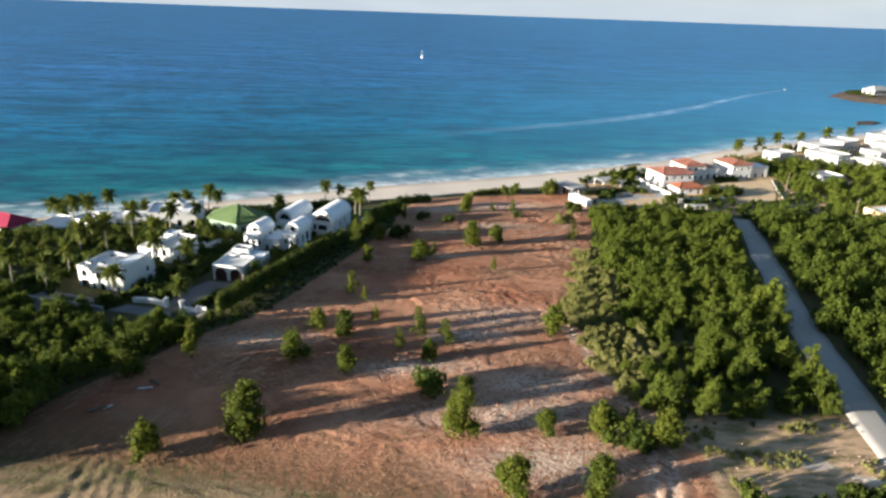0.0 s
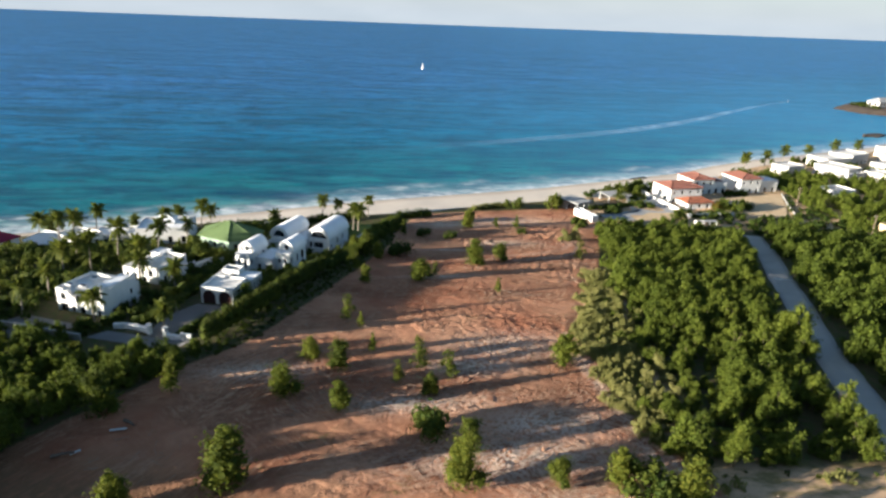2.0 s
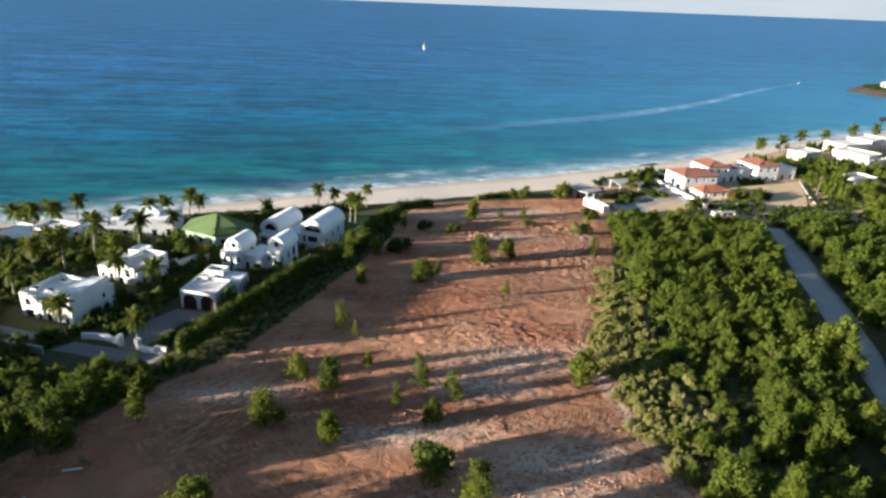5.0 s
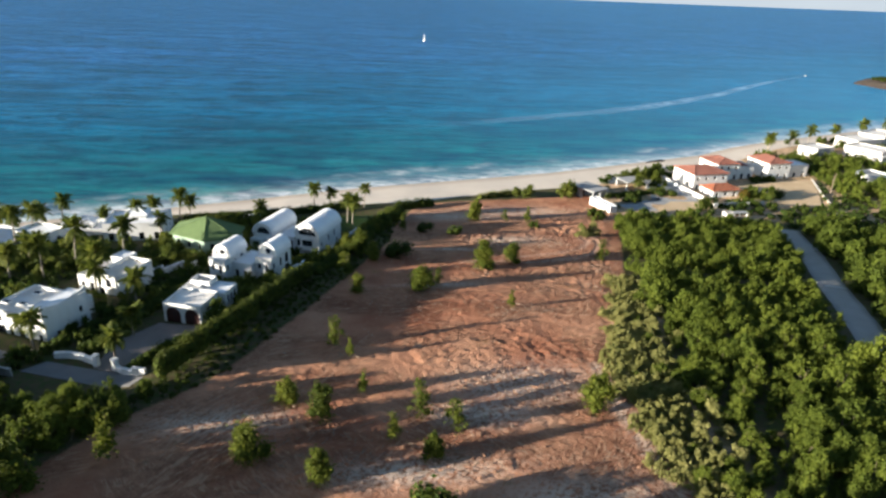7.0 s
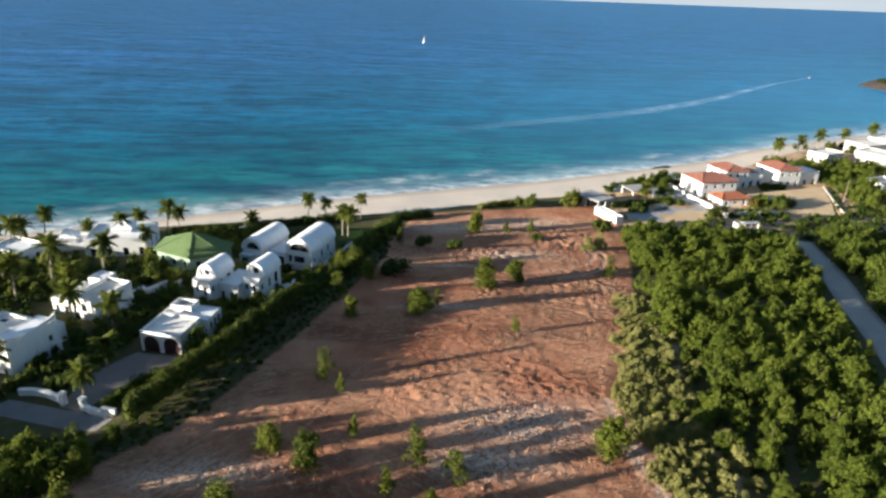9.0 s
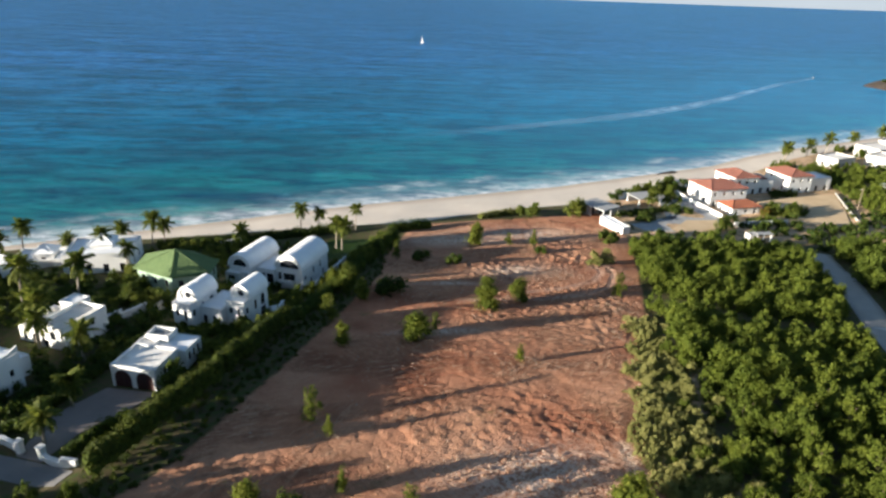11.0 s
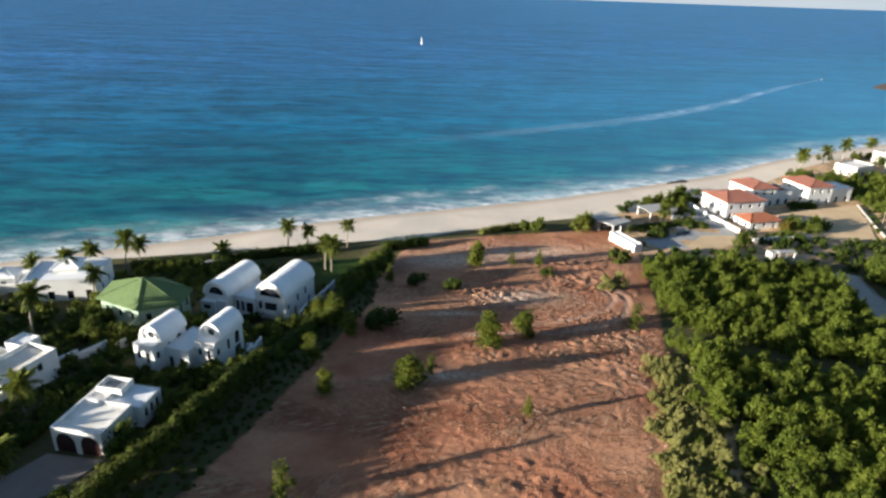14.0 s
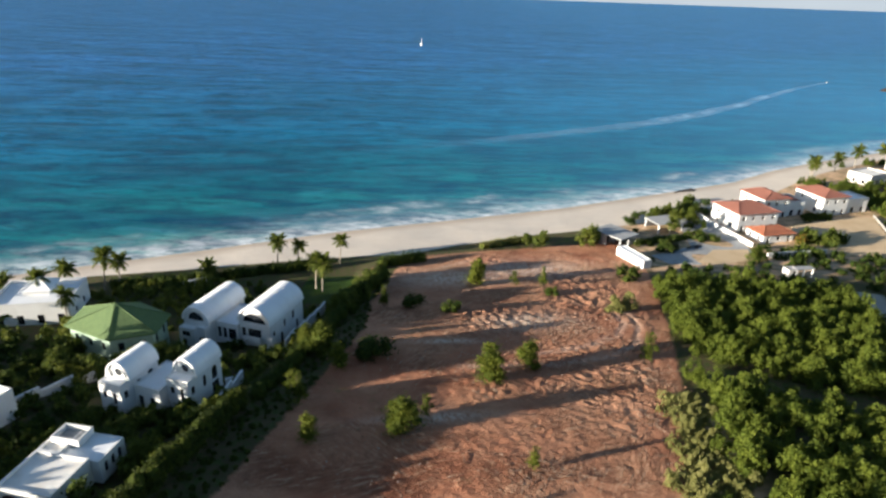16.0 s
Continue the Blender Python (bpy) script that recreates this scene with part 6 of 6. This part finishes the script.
fallen_log(-41.3, 77.3, 20, 2.4, "dark felled log with a broken branch on shaded earth")
fallen_log(-37.2, 84.4, -30, 1.9, "weathered felled log lying on bare earth")
for x, y, a, L in ((-40.2, 77.9, 50, 1.2), (-37.8, 82.9, 15, 1.9)):
    bd = thing("board", pose(x, y, gz(x, y) + 0.18, 8, 0, a), "pale weathered board dumped on bare earth", "board", "dumped boards")
    part("plank", bevelled(boxes((-L / 2, L / 2, -0.16, 0.16, 0, 0.06)), 0.01), DULLWHITE, bd)

# ---- garden trees round the houses ----
gr = np.random.default_rng(11)


HOUSES = [(-42, 134, 8), (-41, 155, 6.5), (-36.5, 154, 6), (-40, 183, 8), (-30, 183, 8.5), (-53.4, 172.2, 9), (-65, 126, 9.5), (-63, 146, 8), (-76, 187, 9), (-84, 198, 6), (-92, 190, 8),
          (-107, 182, 8), (-98, 178, 6), (-118, 173, 8), (-44, 118, 6), (-43, 125, 6), (-47.5, 126, 4), (-25, 204, 8), (-70, 115, 5)]


def lights(x, y):
    """True where tall growth would keep the low sun from a house."""
    for a, b, r in HOUSES:
        dx, dy = x - a, y - b
        if 0 < dx * SUN_DIR.x + dy * SUN_DIR.y < r + 15 and abs(dx * SUN_DIR.y - dy * SUN_DIR.x) < r * 0.9:
            return True
    return False


def garden(cx, cy, rx, ry, n, h0, h1):
    """A loose group of garden trees and shrubs about a spot."""
    for _ in range(n):
        x, y, h = cx + gr.uniform(-rx, rx), cy + gr.uniform(-ry, ry), gr.uniform(h0, h1)
        if lights(x, y):
            h = min(h, 1.5)
        tall = h > 2.2
        plant("garden_tree" if tall else "shrub", (GARDENS if x < 50 else WOODS)[gr.integers(4)] if tall else BUSHES[gr.integers(3)], x, y, h / (4.6 if tall else 2.0), gr.uniform(0, 6.3),
              ("dark leafy garden tree among the villas" if x < 50 else "light green leafy tree among the beach houses") if tall else "dense dark garden shrub", "tree" if tall else "shrub", "garden plants")


garden(-74, 137, 6, 5, 10, 2.5, 4.5)
garden(-84, 135, 7, 10, 10, 2.5, 4.5)
garden(-82, 160, 8, 8, 12, 2.0, 3.8)
garden(-68, 160, 6, 5, 9, 2.5, 5)
garden(-95, 158, 8, 10, 12, 1.8, 3.4)
garden(-53, 132, 2, 6, 7, 1.2, 3.0)
garden(-50, 146, 2, 4, 5, 1.5, 3.5)
garden(-40, 146, 4, 3, 7, 1.0, 2.6)
garden(-33, 145, 2, 4, 5, 1, 2.2)
garden(-64, 184, 3, 8, 8, 2.5, 4.0)
garden(-43.5, 166, 2, 3, 3, 3.0, 4.5)
garden(-38, 169, 4, 3, 5, 1.2, 2.6)
garden(-57, 124, 3, 5, 6, 1.5, 3.5)
garden(-16, 198, 1.5, 9, 8, 2.6, 4.0)
garden(-34.5, 136, 1, 6, 3, 2.4, 3.4)
garden(-30, 168, 2, 3, 3, 2.5, 3.6)
garden(-60, 162, 3, 3, 5, 3.5, 5.0)
garden(-53, 160.5, 3, 1.5, 4, 3.0, 4.2)
garden(-64, 168, 1.5, 4, 4, 3.5, 5.0)
garden(-41, 148, 4, 1.2, 6, 1.8, 2.8)
garden(-33.5, 149, 1.5, 1, 3, 1.6, 2.4)
garden(-100, 140, 9, 10, 10, 2.4, 4)
garden(-56, 204, 6, 3, 6, 2, 3.5)
garden(-92, 170, 8, 5, 8, 1.4, 2.6)
garden(-107, 166, 5, 6, 7, 1.4, 2.8)
garden(-62, 155, 2.5, 4, 5, 2.0, 3.5)
garden(75, 252, 4, 8, 8, 1, 2.6)
garden(79, 263, 2, 6, 6, 2, 4)
garden(108, 250, 4, 3, 7, 2.5, 4.0)
garden(98, 241, 5, 3, 6, 1.5, 3.2)
garden(120, 271, 4, 1.5, 6, 1.2, 2.2)
garden(86, 238, 2, 2, 3, 2.5, 4.0)
garden(148, 300, 6, 8, 10, 3, 5)
garden(60, 240, 5, 4, 6, 1, 2.4)
garden(170, 296, 8, 10, 8, 2.5, 4.5)
garden(200, 300, 14, 8, 10, 3, 5)
garden(140, 308, 5, 5, 7, 3, 5)
# Added, with the group at (-62, 105), to shade the strip by the hedge.
garden(-57.5, 104, 2.5, 2, 4, 2.4, 3.2)
garden(-36.6, 129.6, 0.3, 0.3, 1, 4.2, 4.4)
garden(-62, 105, 4, 2, 5, 3.0, 4.0)
garden(152, 297, 5, 12, 14, 3.5, 5.5)
garden(112, 250, 6, 5, 11, 2.4, 3.8)
garden(180, 310, 22, 4, 10, 3, 5)
garden(205, 328, 22, 4, 10, 3, 5)
garden(79, 270, 3, 3, 5, 3, 4.5)
garden(168, 304, 12, 5, 10, 3.5, 5.5)
garden(215, 316, 16, 6, 10, 3.5, 5.5)
garden(185, 345, 20, 6, 10, 2.5, 4)
garden(83, 288, 5, 3, 5, 2, 3.5)
garden(144, 291, 5, 7, 12, 3, 5)
def in_gardens(x, y):
    return x < float(lot_left(y)) - 6 and 112 < y and x > -0.72 * (y - 8) - 25 and shore_off(x, y) < -24 and all((x - a) ** 2 + (y - b) ** 2 > r * r for a, b, r in HOUSES) and not (x > -57 and y < 118)


scatter("garden_growth", fill(gr, -135, -14, 112, 212, 3.2, lambda x, y: in_gardens(x, y) and not lights(x, y)), GARDENS, "dense dark garden trees and shrubs between the villas", "garden growth", gr, 0.3, 0.6, thin=3)
# Added mostly to shade the plot's west side, the first five out of view.
for x, y, h in ((-54.0, 66.0, 7.0), (-57.0, 63.5, 7.0), (-56.4, 69.6, 7.2), (-60.0, 66.6, 7.4), (-51.8, 69.4, 5.6), (-50.2, 75.4, 7.2), (-53.5, 72.5, 7.0), (-54.5, 79.5, 6.4), (-41.2, 104.2, 3.0), (-38.4, 101.2, 3.4), (-43.4, 101.6, 3.6), (-40.2, 97.8, 3.9), (-45.0, 98.4, 4.2), (-37.0, 105.0, 2.8), (-47.5, 102.5, 3.2), (-42.6, 94.6, 4.0)):
    plant("tree", WOODS[int(h * 10) % 6], x, y, h / 4.2, x + y, "bushy green tree in the scrub below the villas", "tree", "trees of the scrub")
for x, y, h in ((40.3, 240.6, 6.0), (43.4, 243.6, 4.6), (28.4, 239.2, 4.6), (24.2, 240.4, 3.4), (66.0, 265.0, 4.4), (70.5, 267.0, 4.8), (76.5, 270.0, 4.4), (80.0, 273.0, 4.6), (82.6, 231.6, 4.2), (110.5, 246.5, 4.6), (107.0, 248.5, 4.2)):
    plant("garden_tree", GARDENS[int(h * 10) % 4], x, y, h / 4.6, x + y, "leafy green tree near the beach houses", "tree", "garden plants")
for x, y, h in ((-58.5, 163.5, 4.6), (-54.5, 162.6, 3.8), (-48.6, 165.0, 4.2), (-60.5, 168.0, 5.0), (-45.2, 168.5, 4.4), (-37.0, 148.0, 3.0), (-33.6, 150.6, 2.8)):
    plant("garden_tree", GARDENS[int(h * 10) % 4], x, y, h / 4.6, x + y, "dark leafy garden tree close to a villa wall", "tree", "garden plants")
plant("garden_tree", RUSTY, 103.5, 246.5, 0.85, 0.4, "rust-coloured flowering tree in front of an orange-roofed garage", "tree")


def in_east_gardens(x, y):
    if not (56 < x < 150 and 214 < y < 290) or shore_off(x, y) > -19 or from_road(x, y) < 4:
        return False
    for poly in EAST_OPEN:
        if inside_poly(x, y, poly):
            return False
    return gr.uniform(0, 1) < 0.62


def inside_poly(x, y, poly):
    c = False
    for (ax, ay), (bx, by) in zip(poly, poly[1:] + poly[:1]):
        if (ay > y) != (by > y) and x < (bx - ax) * (y - ay) / (by - ay) + ax:
            c = not c
    return c


EAST_OPEN = [[(101, 246), (108, 239), (128, 240), (135, 256), (142, 275), (127, 272), (107, 263)], [(73, 269), (84.5, 267), (88.5, 247), (87, 235), (74, 228), (59, 228), (56, 236), (70, 240)],
             [(86, 253), (104, 258), (114, 268), (146, 278), (140, 290), (100, 284), (84, 270)], [(90, 244), (105, 248), (103, 257), (87, 254)], [(60, 248), (76, 252), (72, 262), (60, 260)], [(44, 232), (60, 232), (58, 252), (40, 248)],
             [(84, 219), (97, 220), (97, 226), (84, 226)], [(147, 210), (164, 212), (164, 226), (146, 226)]]
scatter("yard_shrubs", fill(gr, 56, 150, 214, 290, 3.3, in_east_gardens), BUSHES, "green garden shrubs round the red-roofed houses", "shrubs", gr, 0.45, 1.0, thin=5)
scatter("garden_shrubs", fill(gr, -110, -20, 112, 212, 2.8, lambda x, y: in_gardens(x, y) and lights(x, y)), BUSHES, "low dark garden shrubs in front of the villas", "shrubs", gr, 0.45, 0.85, thin=5)
scatter("shore_thicket", fill(gr, 136, 262, 213, 300, 4.3, lambda x, y: x > 143 and x < 0.72 * (y - 8) + 60 and not (158 < x < 178 and 268 < y < 284) and not (147 < x < 165 and 208 < y < 226) and gr.uniform(0, 1) < 0.85), WOODS, "light green low trees and scrub between the beach houses", "thicket", gr, 0.7, 1.35, thin=5)
